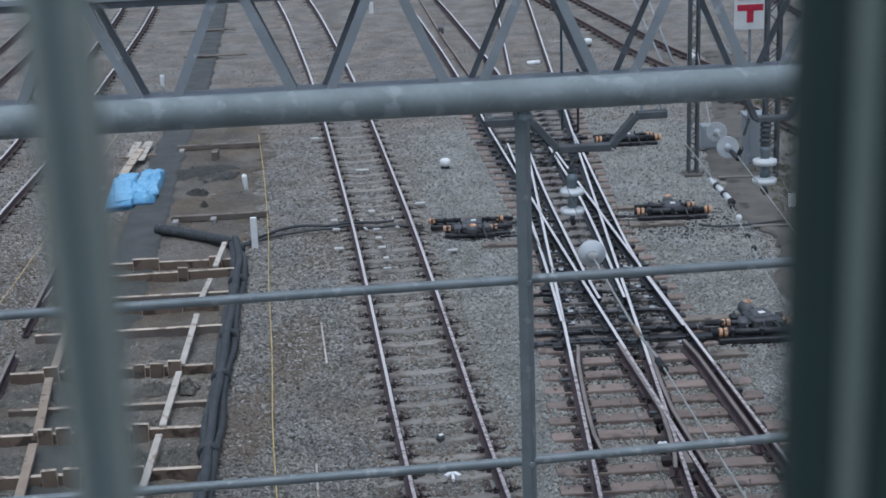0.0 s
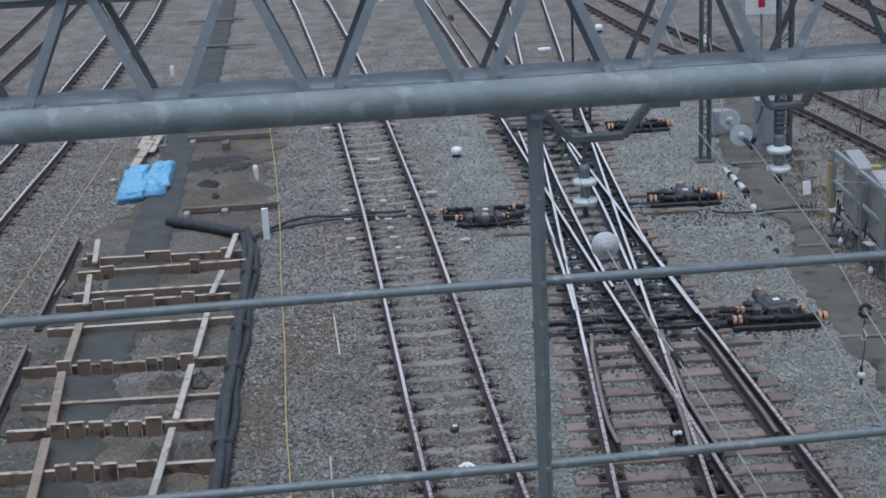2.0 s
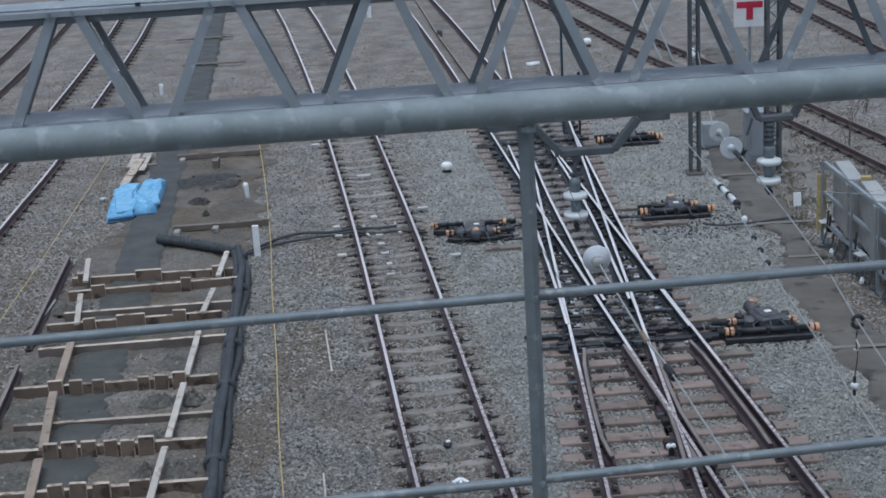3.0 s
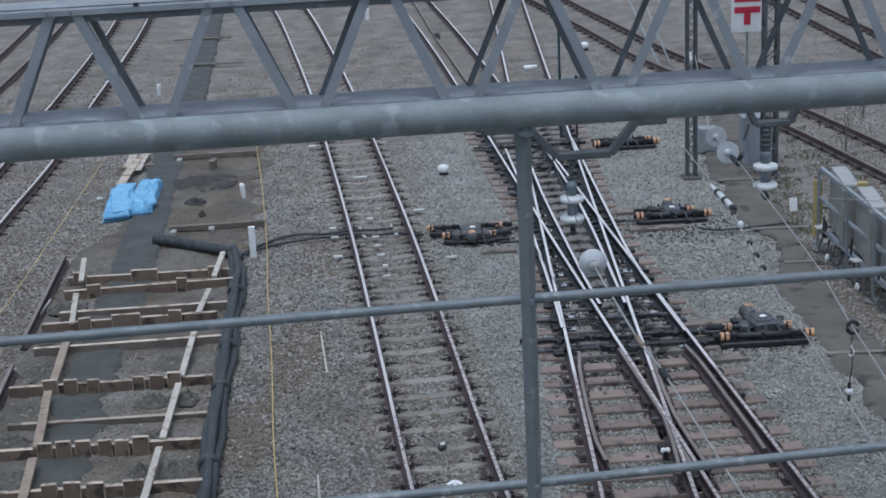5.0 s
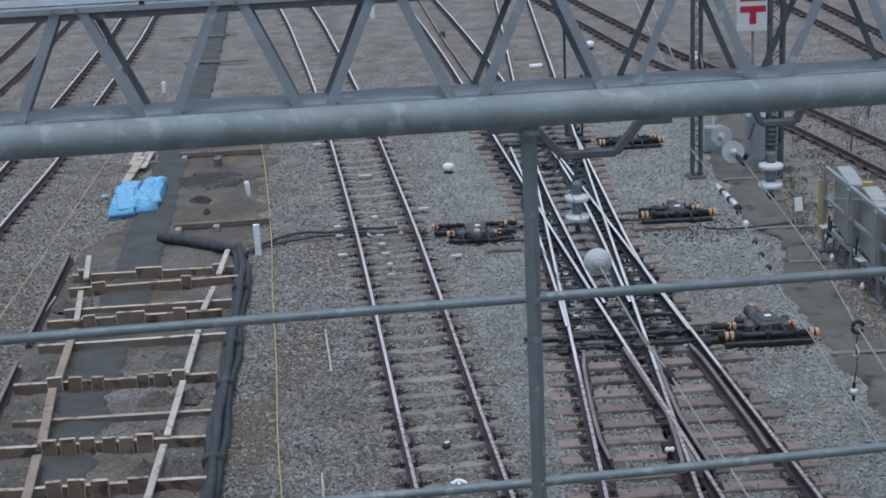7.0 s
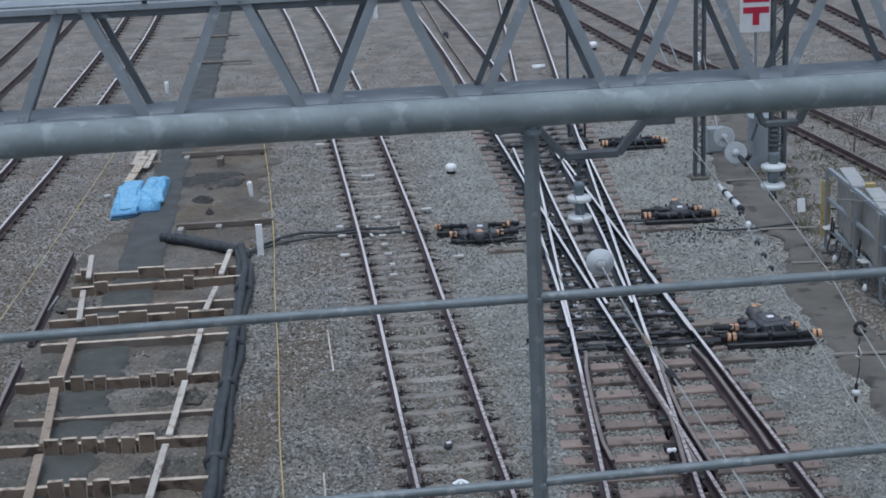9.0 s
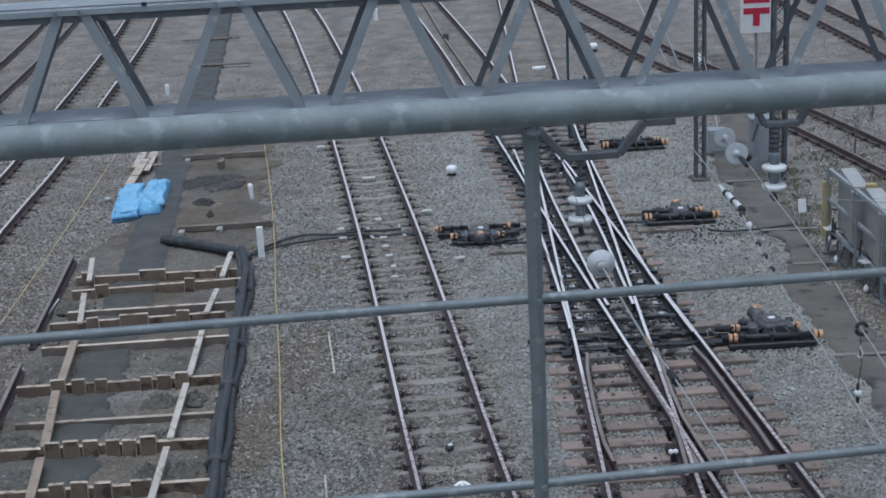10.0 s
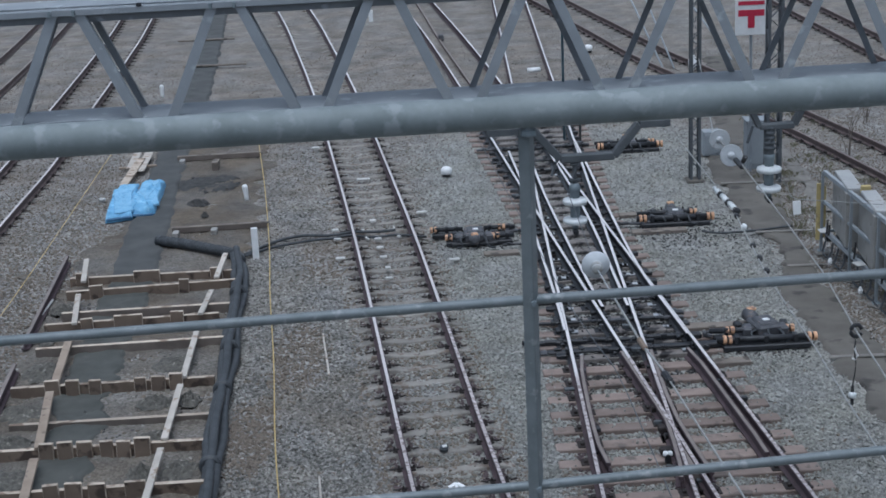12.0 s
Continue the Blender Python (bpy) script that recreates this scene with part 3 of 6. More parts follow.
    for y in (20.6, 19.9, 19.2, 18.6):
        part("frog_block", add_box(bmesh.new(), (3.03, y, 0.07), (0.34 if y > 19.5 else 0.5, 0.14, 0.08), rz=2.5, bevel=0.01), CLIP, c)
    # timbers
    y = 15.41
    while y < 60:
        lo = min(q_line(y), p_line(y)) - GAUGE / 2 - 0.46
        hi = max(q_line(y), p_line(y)) + GAUGE / 2 + 0.46
        if y > 44.5:
            spans = [(q_line(y) - 1.03, q_line(y) + 1.03), (p_line(y) - 1.03, p_line(y) + 1.03)] if y > 47 else [(lo, hi)]
        else:
            spans = [(lo, hi)]
        for a, b in spans:
            mat = OILED if 22.6 < y < 42.5 else TIMBER
            bm = add_box(bmesh.new(), (0, 0, -0.075), (b - a, 0.235, 0.15), bevel=0.012)
            if mat == OILED:  # grease between the outer rails only
                for cut_x in (lo + 0.34 - (a + b) / 2, hi - 0.34 - (a + b) / 2):
                    bmesh.ops.bisect_plane(bm, geom=list(bm.verts) + list(bm.edges) + list(bm.faces), plane_co=(cut_x, 0, 0), plane_no=(1, 0.25, 0))
                for f in bm.faces:
                    f.material_index = 0 if lo + 0.34 < f.calc_center_median().x + (a + b) / 2 < hi - 0.34 else 1
            me = bpy.data.meshes.new("sleeper")
            bm.to_mesh(me)
            bm.free()
            me.materials.append(mat)
            me.materials.append(TIMBER)
            sl = piece("sleeper", me, pose((a + b) / 2, y, 0.004 + random.uniform(-0.004, 0.002) - (0.045 if y > 39 else 0) - 0.05 * min(1.0, max(0.0, (y - 41) / 5)), 0, 0, 2.5 + random.uniform(-0.5, 0.5)), c)
            # steel seat plates under the rails
            bm = bmesh.new()
            for cx in {round(v, 2) for v in (q_line(y) - 0.566, q_line(y) + 0.566, p_line(y) - 0.566, p_line(y) + 0.566) if a < v < b}:
                add_box(bm, (cx - (a + b) / 2, 0, 0.006), (0.38 if 22.6 < y < 37 else 0.34 if y < 42 else 0.2, 0.19, 0.014))
                for s in (-1, 1) if y < 42 else ():
                    add_box(bm, (cx - (a + b) / 2 + s * 0.105, 0, 0.03), (0.05, 0.09, 0.04), bevel=0.006)
            if 22.6 < y < 37.5:
                for side, ox in ((-1, lo + 0.46), (1, hi - 0.46)):
                    w = random.uniform(0.08, 0.18)
                    add_box(bm, (ox + side * (0.07 + w / 2) - (a + b) / 2, random.uniform(-0.03, 0.03), 0.035), (w, random.uniform(0.10, 0.17), random.uniform(0.05, 0.09)), bevel=0.01)
            me = bpy.data.meshes.new("seat_plates")
            bm.to_mesh(me)
            bm.free()
            me.materials.append(BLACKSTEEL if 22.6 < y < 42.5 else CLIP)
            pl = new("seat_plate", me)
            pl.parent = sl
            if 22.6 < y < 34:  # slide plates rubbed bright beside the moving blades
                bm = bmesh.new()
                for cx in (q_line(y) - 0.43, p_line(y) + 0.42):
                    if random.random() < 0.75:
                        add_box(bm, (cx - (a + b) / 2 + random.uniform(-0.03, 0.03), random.uniform(-0.02, 0.02), 0.017), (random.uniform(0.09, 0.2), random.uniform(0.07, 0.12), 0.012), bevel=0.003)
                me = bpy.data.meshes.new("slide_plate")
                bm.to_mesh(me)
                bm.free()
                me.materials.append(RUBBED)
                new("slide_plate", me).parent = sl
        y += 0.533
    return c


build_slip()


# ---- footbridge from which the view is taken, behind the eye ----
def build_footbridge():
    bm = add_box(bmesh.new(), (0, -1.6, 7.45), (24, 3.0, 0.3), bevel=0.02)
    tagged(mesh_object("footbridge_deck", bm, CONCRETE), "plain concrete footbridge deck", "deck", kind="structure")
    bm = add_box(bmesh.new(), (0, 0.037, 8.0), (24, 0.12, 0.8), bevel=0.01)
    tagged(mesh_object("parapet_wall", bm, CONCRETE), "plain concrete parapet under the window bars", "wall", kind="structure")
    bm = bmesh.new()
    for x in (-10.5, 10.5):
        add_box(bm, (x, -1.6, 3.62), (0.8, 1.2, 7.36), bevel=0.03)
    tagged(mesh_object("footbridge_pier", bm, CONCRETE), "plain concrete footbridge piers", "pier", kind="structure")
    for x, w, mat, lab in ((-0.0391, 0.0072, PALEBAR, "grey-green upright window bar close to the eye"), (0.0525, 0.026, DARKBAR, "dark green upright window post close to the eye")):
        c = thing("window_bar", (x, 0.037, 8.4), lab, "window bar", "bars of the footbridge window")
        part("upright", add_box(bmesh.new(), (x, 0.037, 9.05), (w, w * 0.8, 1.35), bevel=w * 0.28), mat, c)
        if w > 0.02:
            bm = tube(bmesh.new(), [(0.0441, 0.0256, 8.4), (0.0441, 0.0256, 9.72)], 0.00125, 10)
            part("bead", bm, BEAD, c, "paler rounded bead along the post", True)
        else:
            for d in (-0.0022, 0.0024):
                bm = tube(bmesh.new(), [(x + d, 0.0344, 8.4), (x + d, 0.0344, 9.72)], 0.0012, 10)
                part("bead", bm, PALEBAR, c, "rounded bead along the bar", True)
            # dark strip put in for the recess between the two beads
            bm = tube(bmesh.new(), [(x + 0.0001, 0.0337, 8.4), (x + 0.0001, 0.0337, 9.72)], 0.0005, 8)
            part("dark_strip", bm, TEAL, c, "darker strip marking the recess between the beads", True)


build_footbridge()


# ---- near railing: one thick pipe, two thin rods and an angle post ----
def rail_point(x, z, d=0.0):
    return (x, 4.7 + x * math.tan(radians(4)) + d, z)


def build_railing():
    c = thing("steel_railing", rail_point(0.27, 0), "weathered blue-grey steel railing with thick top pipe and thin rods", "railing")
    part("top_pipe", tube(bmesh.new(), [rail_point(x, 7.937) for x in (-9, -3, 3, 9)], 0.0505, 32), PIPE, c, "thick pipe with patchy faded paint", True)
    # the rods sag a little towards the far bays
    for run in (((-9, 7.25), (-1.27, 7.315), (0.287, 7.328), (1.5, 7.333), (9, 7.333)), ((-9, 6.6), (-1.3, 6.672), (0, 6.685), (0.33, 6.690), (1.45, 6.717), (9, 6.8))):
        part("rod", tube(bmesh.new(), [rail_point(x, z, 0.03) for x, z in run], 0.0158, 16), ROD, c, smooth=True)
    for px in (-5.4, 0.287, 5.9):
        bm = bmesh.new()
        x, y, _ = rail_point(px, 0)
        for s, a in ((-1, -28), (1, 62)):
            d = Vector((s * math.cos(radians(a)), math.sin(radians(a)) * s, 0)) * 0.016
            d.y = abs(d.y)
            add_box(bm, (x + 0.002 + d.x, y + d.y, 3.93), (0.034, 0.006, 7.9), rz=a)
        post = part("post", bm, ROD, c, "angle-steel upright")
        bm = add_box(bmesh.new(), (x, y, 7.873), (0.046, 0.045, 0.02), rz=4, bevel=0.003)
        part("fixing_plate", bm, GALV, post)
        for z in (7.328, 6.690):
            bm = bmesh.new()
            bmesh.ops.create_cone(bm, cap_ends=True, segments=6, radius1=0.009, radius2=0.009, depth=0.02, matrix=pose(x + 0.004, y - 0.004, z, 90, 0, 0))
            part("bolt", bm, GALV, post)
        bm = tube(bmesh.new(), [(x, y, 7.86), (x, y, 7.93)], 0.02, 10)
        part("stub", bm, ROD, post)


build_railing()


# ---- catenary gantry: a box truss across the tracks ----
GT = math.tan(radians(3.5))


def gp(x, z, d=0.0):
    return (x, 14.5 + x * GT + d, z)


def angle_bar(bm, p, q, leg, t=0.009, flip=1, up=(0, -1, 0)):
    """An angle-steel bar from p to q: one leg faces the view, the other runs back along one edge."""
    p, q = Vector(p), Vector(q)
    d = (q - p).normalized()
    back = Vector((-math.sin(radians(3.5)), math.cos(radians(3.5)), 0))
    side = d.cross(back).normalized() * flip
    for off, w, h, u in ((Vector((0, 0, 0)), leg, t, back), (side * (leg / 2 - t / 2) + back * (leg / 2), t, leg, back)):
        add_bar(bm, p + off, q + off, w, h, up=u)
    return bm


def build_gantry():
    c = thing("catenary_gantry", gp(-7.2, 0), "grey galvanised lattice gantry carrying overhead-line insulators", "gantry")
    for d in (0.0, 0.5):
        bm = bmesh.new()
        add_bar(bm, gp(-7.4, 5.82, d), gp(7.4, 5.82, d), 0.010, 0.10)
        add_bar(bm, gp(-7.4, 5.866, d + 0.045), gp(7.4, 5.866, d + 0.045), 0.09, 0.010)
        part("bottom_chord", bm, TRUSS, c)
        bm = bmesh.new()
        add_bar(bm, gp(-7.4, 6.868, d - 0.03), gp(7.4, 6.868, d - 0.03), 0.012, 0.055, bevel=0.003)
        add_bar(bm, gp(-7.4, 6.893, d + 0.03), gp(7.4, 6.893, d + 0.03), 0.12, 0.010)
        chord = part("top_chord", bm, TRUSS, c)
        bm = bmesh.new()
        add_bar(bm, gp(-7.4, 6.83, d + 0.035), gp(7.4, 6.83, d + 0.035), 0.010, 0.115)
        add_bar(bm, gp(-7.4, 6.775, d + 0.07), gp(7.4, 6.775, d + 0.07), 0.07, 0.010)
        # web coloured darker for the shade of the overhanging cap
        part("chord_web", bm, SHADETRUSS, chord, "recessed web under the chord cap in a shaded tone")
        for k in range(-3, 7):
            xb = -2.52 + 1.407 * k
            for s in (-1, 1):
                xt = xb + s * 0.707
                if abs(xt) > 7.3:
                    continue
                o = -0.006 if d == 0 else 0.006
                xa, xc = xb + s * 0.15 + 0.025, xt - s * 0.115 + 0.025
                if s < 0 and not d and xa < -1.8:
                    xa, xc = xa + 0.016 * (xa + 1.8), xc + 0.016 * (xa + 1.8)
                if d:  # the rear face has slightly shorter panels
                    xa, xc = xa - 0.007 * (xa + 2.7) - 0.044, xc - 0.007 * (xc + 2.7) - 0.044
                xa += (xa - xc) * 0.09
                a, b = gp(xa, 5.79, d + o - 0.006), gp(xc, 6.875, d + o - 0.006)
                # rear bars get the shaded tone, front bars the plain steel
                part("lacing_bar", angle_bar(bmesh.new(), a, b, 0.088 if d == 0 else 0.058, flip=-1), SHADETRUSS if d else TRUSS, c)
    part("floor_plate", add_bar(bmesh.new(), gp(-7.4, 5.876, 0.25), gp(7.4, 5.876, 0.25), 0.47, 0.008), TRUSS, c, "flat plate along the bottom of the truss")
    part("top_plate", add_bar(bmesh.new(), gp(-7.4, 6.908, 0.28), gp(7.4, 6.908, 0.28), 0.45, 0.008), TRUSS, c, "flat plate along the top of the truss")
    for k in range(-1, 6):
        xt = -3.235 + 1.416 * k
        for s in (-1, 1):
            for z in (6.88, 6.85):
                bm = bmesh.new()
                bmesh.ops.create_cone(bm, cap_ends=True, segments=6, radius1=0.016, radius2=0.016, depth=0.03, matrix=Matrix.Translation(gp(xt + s * 0.105, z, -0.045)) @ pose(0, 0, 0, 90, 0, 0))
                part("bolt", bm, GALV, c)
    part("clip", add_box(bmesh.new(), gp(-2.55, 6.91, -0.03), (0.045, 0.03, 0.03)), BLACKSTEEL, c)
    for x in (-7.2, 7.2):
        bm = bmesh.new()
        for dx in (-0.18, 0.18):
            for d in (0.02, 0.48):
                add_box(bm, (x + dx, gp(x, 0, d)[1], 3.42), (0.09, 0.09, 6.9))
        for k in range(9):
            z = 0.4 + k * 0.7
            add_bar(bm, gp(x - 0.18, z, 0.02), gp(x + 0.18, z + 0.35, 0.02), 0.04, 0.04)
            add_bar(bm, gp(x + 0.18, z + 0.35, 0.48), gp(x - 0.18, z + 0.7, 0.48), 0.04, 0.04)
        part("column", bm, TRUSS, c)
    # trapezoid hangers under the beam
    for xs in ((0.50, 0.93, 1.18, 1.69, 1.93, 2.22, 5.545, 5.255), (2.70, 2.97, 3.07, 3.40, 3.50, 3.78, 5.655, 5.445)):
        a, b, e, f, g, h, zt, zb = xs
        bm = bmesh.new()
        pts = [(a, zt), (b, zt), (e, zb), (f, zb), (g, zt), (h, zt)]
        for p, q in zip(pts, pts[1:]):
            add_bar(bm, gp(*p), gp(*q), 0.10, 0.07 if zb < 5.3 else 0.055, bevel=0.008)
        hg = part("hanger", bm, DARKSTEEL, c, "bent channel hanger below the beam")
        for x in (a + 0.06, b - 0.05, g + 0.05, h - 0.06):
            bm = add_bar(bmesh.new(), gp(x, zt - 0.05), gp(x, 5.80, 0.03), 0.018, 0.018)
            add_box(bm, gp(x, zt + 0.035), (0.05, 0.05, 0.02))
            part("hanger_bolt", bm, GALV, hg)
    part("conduit", tube(bmesh.new(), [gp(1.43, 5.9, 0.55), gp(1.43, 5.28, 0.55)], 0.012, 8), DARKSTEEL, c, "thin dark upright rod", True)
    bm = tube(bmesh.new(), [gp(1.275, 6.6, 0.55), gp(1.275, 5.3, 0.55)], 0.0125, 8)
    part("conduit", bm, TEAL, c, "thin blue-green upright conduit", True)


build_gantry()


def disc_profile(r):
    return [(0.012, 0.10), (0.04, 0.10), (0.045, 0.04), (r * 0.55, 0.032), (r * 0.9, 0.008), (r, -0.012), (r * 0.97, -0.022), (r * 0.8, -0.006), (r * 0.6, -0.026), (r * 0.4, -0.008), (0.03, -0.03), (0.012, -0.05)]


def post_insulator(x, top, skirts, sleeve=False):
    c = thing("post_insulator", gp(x, skirts[-1] - 0.1), "hanging grey post insulator with two white porcelain skirts", "insulator", "insulators on the gantry")
    p = gp(x, 0)
    neck = skirts[0] + 0.15
    bm = lathe(bmesh.new(), [(0.02, neck + 0.02), (0.042, neck + 0.01), (0.055, neck - 0.02), (0.055, neck - 0.05), (0.046, neck - 0.06), (0.046, skirts[0] + 0.02)], Matrix.Translation((p[0], p[1], 0)))
    part("stem", bm, GALV, c, "grey steel stem", True)
    bm = tube(bmesh.new(), [(p[0], p[1], top), (p[0], p[1], neck)], 0.019, 8)
    add_box(bm, (p[0], p[1], neck + 0.05), (0.11, 0.05, 0.03), bevel=0.006)
    add_box(bm, (p[0], p[1], top - 0.05), (0.08, 0.08, 0.03), bevel=0.006)
    if sleeve:
        rings = [(0.05, neck - 0.03)] + [(r, neck + 0.02 + (top - 0.03 - neck) * k / 5 + d) for k in range(5) for r, d in ((0.046, 0.0), (0.046, 0.025), (0.056, 0.03), (0.056, 0.042))] + [(0.045, top)]
        part("sleeve", lathe(bmesh.new(), rings, Matrix.Translation((p[0], p[1], 0))), DARKSTEEL, c, "dark ringed sleeve", True)
    part("suspension_bolt", bm, DARKSTEEL, c, "dark suspension bolt with cross piece")
    for dx in (-0.16, 0.05):
        part("brace", add_bar(bmesh.new(), (p[0] + dx, p[1], top), (p[0] + dx - 0.06, p[1] - 0.05, top - 0.15), 0.018, 0.018), DARKSTEEL, c)
    for i, z in enumerate(skirts):
        bm = lathe(bmesh.new(), [(0.05, z + 0.03), (0.08, z + 0.022), (0.114, z + 0.012), (0.118, z - 0.004), (0.112, z - 0.028), (0.085, z - 0.036), (0.05, z - 0.03)], Matrix.Translation((p[0], p[1], 0)))
        part("skirt", bm, PORCELAIN, c, "white porcelain skirt", True)
        low = skirts[i + 1] + 0.02 if i + 1 < len(skirts) else z - 0.09
        rr = 0.046 if i + 1 < len(skirts) else 0.028
        bm = lathe(bmesh.new(), [(rr, z - 0.02), (rr, low)], Matrix.Translation((p[0], p[1], 0)), 16)
        part("core", bm, GALV, c, smooth=True)
    bm = add_box(bmesh.new(), (p[0], p[1], skirts[-1] - 0.11), (0.05, 0.16, 0.05), bevel=0.01)
    part("wire_clamp", bm, BLACKSTEEL, c)


post_insulator(1.316, 5.25, (4.84, 4.65))
post_insulator(3.172, 5.45, (5.03, 4.845), True)


def line_wire(name, pts, r, label, mat=None):
    bm = tube(bmesh.new(), smooth_path(pts, 0.5), r, 8)
    return tagged(mesh_object(name, bm, mat or WIRE, True), label, "wire", "overhead wires")


def facing_disc(name, at, aim, r, mat, parent, label, ribbed=True):
    m = look(at, aim)
    disc = part(name, lathe(bmesh.new(), disc_profile(r), m, 28), mat, parent, label, True)
    part("cap", lathe(bmesh.new(), [(0.01, 0.112), (0.034, 0.11), (0.042, 0.09), (0.047, 0.045), (0.044, 0.03)], m, 18), WIRE, disc, "rust-spotted metal cap", True)
    for k in range(3 if ribbed else 0):
        ring = lathe(bmesh.new(), [(r * (0.5 + 0.17 * k), 0.034 - 0.009 * k), (r * (0.5 + 0.17 * k) + 0.003, 0.036 - 0.009 * k), (r * (0.5 + 0.17 * k) + 0.006, 0.033 - 0.009 * k)], m, 28)
        part("rib", ring, mat, disc, smooth=True)
    return disc


def build_wires():
    # dead-end wire over the slip, with a large disc insulator
    c = thing("dead_end_wire", (1.16, 11.2, 5.31), "grey wire dead-ended by a large pale disc insulator", "wire", "overhead wires")
    facing_disc("disc_insulator", (1.15, 11.15, 5.318), (1.15, 13.2, 5.33), 0.104, GREYPORC, c, "large pale grey disc insulator", False)
    part("anchor_rod", tube(bmesh.new(), [(1.15, 11.2, 5.318), (1.12, 14.52, 5.30)], 0.0035, 6), DARKSTEEL, c)
    part("disc_pin", tube(bmesh.new(), [(1.15, 11.12, 5.315), (1.19, 10.65, 5.30)], 0.004, 6), GREYPORC, c)
    part("link_rod", tube(bmesh.new(), [(1.19, 10.65, 5.30), (1.285, 9.6, 5.27), (1.36, 9.1, 5.27)], 0.008, 8), WIRE, c)
    part("turnbuckle", add_bar(bmesh.new(), (1.275, 9.72, 5.275), (1.292, 9.55, 5.27), 0.032, 0.03, bevel=0.006), WOOD, c, "rusty turnbuckle")
    bm = add_bar(bmesh.new(), (1.345, 9.12, 5.275), (1.365, 8.99, 5.27), 0.045, 0.045, bevel=0.012)
    add_box(bm, (1.372, 9.02, 5.245), (0.04, 0.06, 0.05), rz=20, bevel=0.01)
    part("end_clamp", bm, BLACKSTEEL, c, "black wire clamp")
    part("wire", tube(bmesh.new(), [(1.365, 9.0, 5.27), (1.512, 7.3, 5.27), (1.9, 2.8, 5.3), (2.6, -6, 5.4)], 0.0065, 8), WIRE, c)
    line_wire("catenary_wire", [(0.42, 14.52, 5.5), (0.89, 10.3, 5.3), (1.05, 9.2, 5.3), (1.125, 7.5, 5.3), (1.25, 3, 5.4), (1.5, -6, 5.6)], 0.0035, "thin dark catenary wire above the crossing", DARKSTEEL)
    # wire with two disc insulators towards the gantry
    c = thing("dead_end_wire", (2.76, 13, 5.3), "grey wire with two pale disc insulators and black clamps", "wire", "overhead wires")
    for x, y, z, r in ((3.202, 17.42, 4.656, 0.117), (2.765, 14.45, 5.242, 0.104)):
        facing_disc("disc_insulator", (x, y, z), (x - 0.28, y - 2.5, z + 0.35), r, GREYPORC, c, "pale grey disc insulator")
    part("anchor_rod", tube(bmesh.new(), [(3.35, 18.6, 4.4), (3.202, 17.42, 4.656), (2.765, 14.45, 5.242)], 0.010, 8), WIRE, c)
    bm = add_bar(bmesh.new(), (2.765, 14.25, 5.25), (2.76, 13.9, 5.27), 0.045, 0.045, bevel=0.012)
    add_bar(bm, (2.80, 14.08, 5.27), (2.81, 14.0, 5.34), 0.03, 0.03)
    part("clamp", bm, BLACKSTEEL, c)
    part("wire", tube(bmesh.new(), [(2.76, 13.9, 5.29), (2.745, 11.9, 5.3), (2.73, 10.8, 5.3), (2.655, 9.64, 5.3), (2.60, 8.2, 5.3), (2.5, 3, 5.35), (2.4, -6, 5.5)], 0.006, 8), WIRE, c)
    bm = tube(bmesh.new(), [(2.655 + 0.035 * math.cos(a), 9.62, 5.3 + 0.04 * math.sin(a)) for a in np.linspace(0.3, 5.9, 14)], 0.014, 8)
    part("pulley_ring", bm, BLACKSTEEL, c, "black ring hung on the wire")
    bm = tube(bmesh.new(), [(2.655, 9.62, 5.26), (2.65, 9.62, 5.17), (2.67, 9.62, 5.13), (2.655, 9.62, 5.10), (2.635, 9.62, 5.115)], 0.006, 6)
    part("hook", bm, WHITE, c, "small pale hook")
    # feeder line with white sleeves and black beads
    c = thing("feeder_line", (2.34, 11, 5.3), "feeder wire with white sleeves and black beads", "wire", "overhead wires")
    part("wire", tube(bmesh.new(), [(2.27, 14.55, 5.42), (2.35, 13.4, 5.36), (2.41, 12.5, 5.3), (2.333, 10.88, 5.3), (2.327, 10.2, 5.3), (2.33, 9.36, 5.3), (2.312, 8.56, 5.3), (2.303, 7.9, 5.3), (2.26, 3, 5.35), (2.2, -6, 5.5)], 0.0055, 8), WIRE, c)
    for y0 in (13.08, 12.84, 12.60):
        part("sleeve", tube(bmesh.new(), [(2.41 - (y0 - 12.5) * 0.075, y0, 5.315), (2.41 - (y0 - 12.69) * 0.075, y0 - 0.15, 5.31)], 0.024, 10), PORCELAIN, c, "white sleeve", True)
        part("knot", lathe(bmesh.new(), [(0.014, -0.03), (0.03, -0.02), (0.03, 0.02), (0.014, 0.03)], Matrix.Translation((2.41 - (y0 - 12.72) * 0.075, y0 - 0.2, 5.31)) @ pose(0, 0, 0, 90, 0, 4), 10), BLACKSTEEL, c)
        part("clamp_strip", add_bar(bmesh.new(), (2.435 - (y0 - 12.5) * 0.075, y0 + 0.05, 5.30), (2.435 - (y0 - 12.69) * 0.075, y0 - 0.2, 5.295), 0.014, 0.014), BLACKSTEEL, c)
    for y0 in (11.95,):
        part("sleeve", lathe(bmesh.new(), [(0.012, -0.028), (0.023, -0.018), (0.025, 0.01), (0.012, 0.026)], Matrix.Translation((2.392, y0, 5.31)), 12), PORCELAIN, c, smooth=True)
    for y0 in (12.3, 11.5, 11.2, 10.9):
        part("bead", lathe(bmesh.new(), [(0.008, -0.03), (0.021, -0.015), (0.021, 0.015), (0.008, 0.03)], Matrix.Translation((2.41 - (12.5 - y0) * 0.038, y0, 5.3)) @ pose(0, 0, 0, 90, 0, 0), 10), BLACKSTEEL, c)
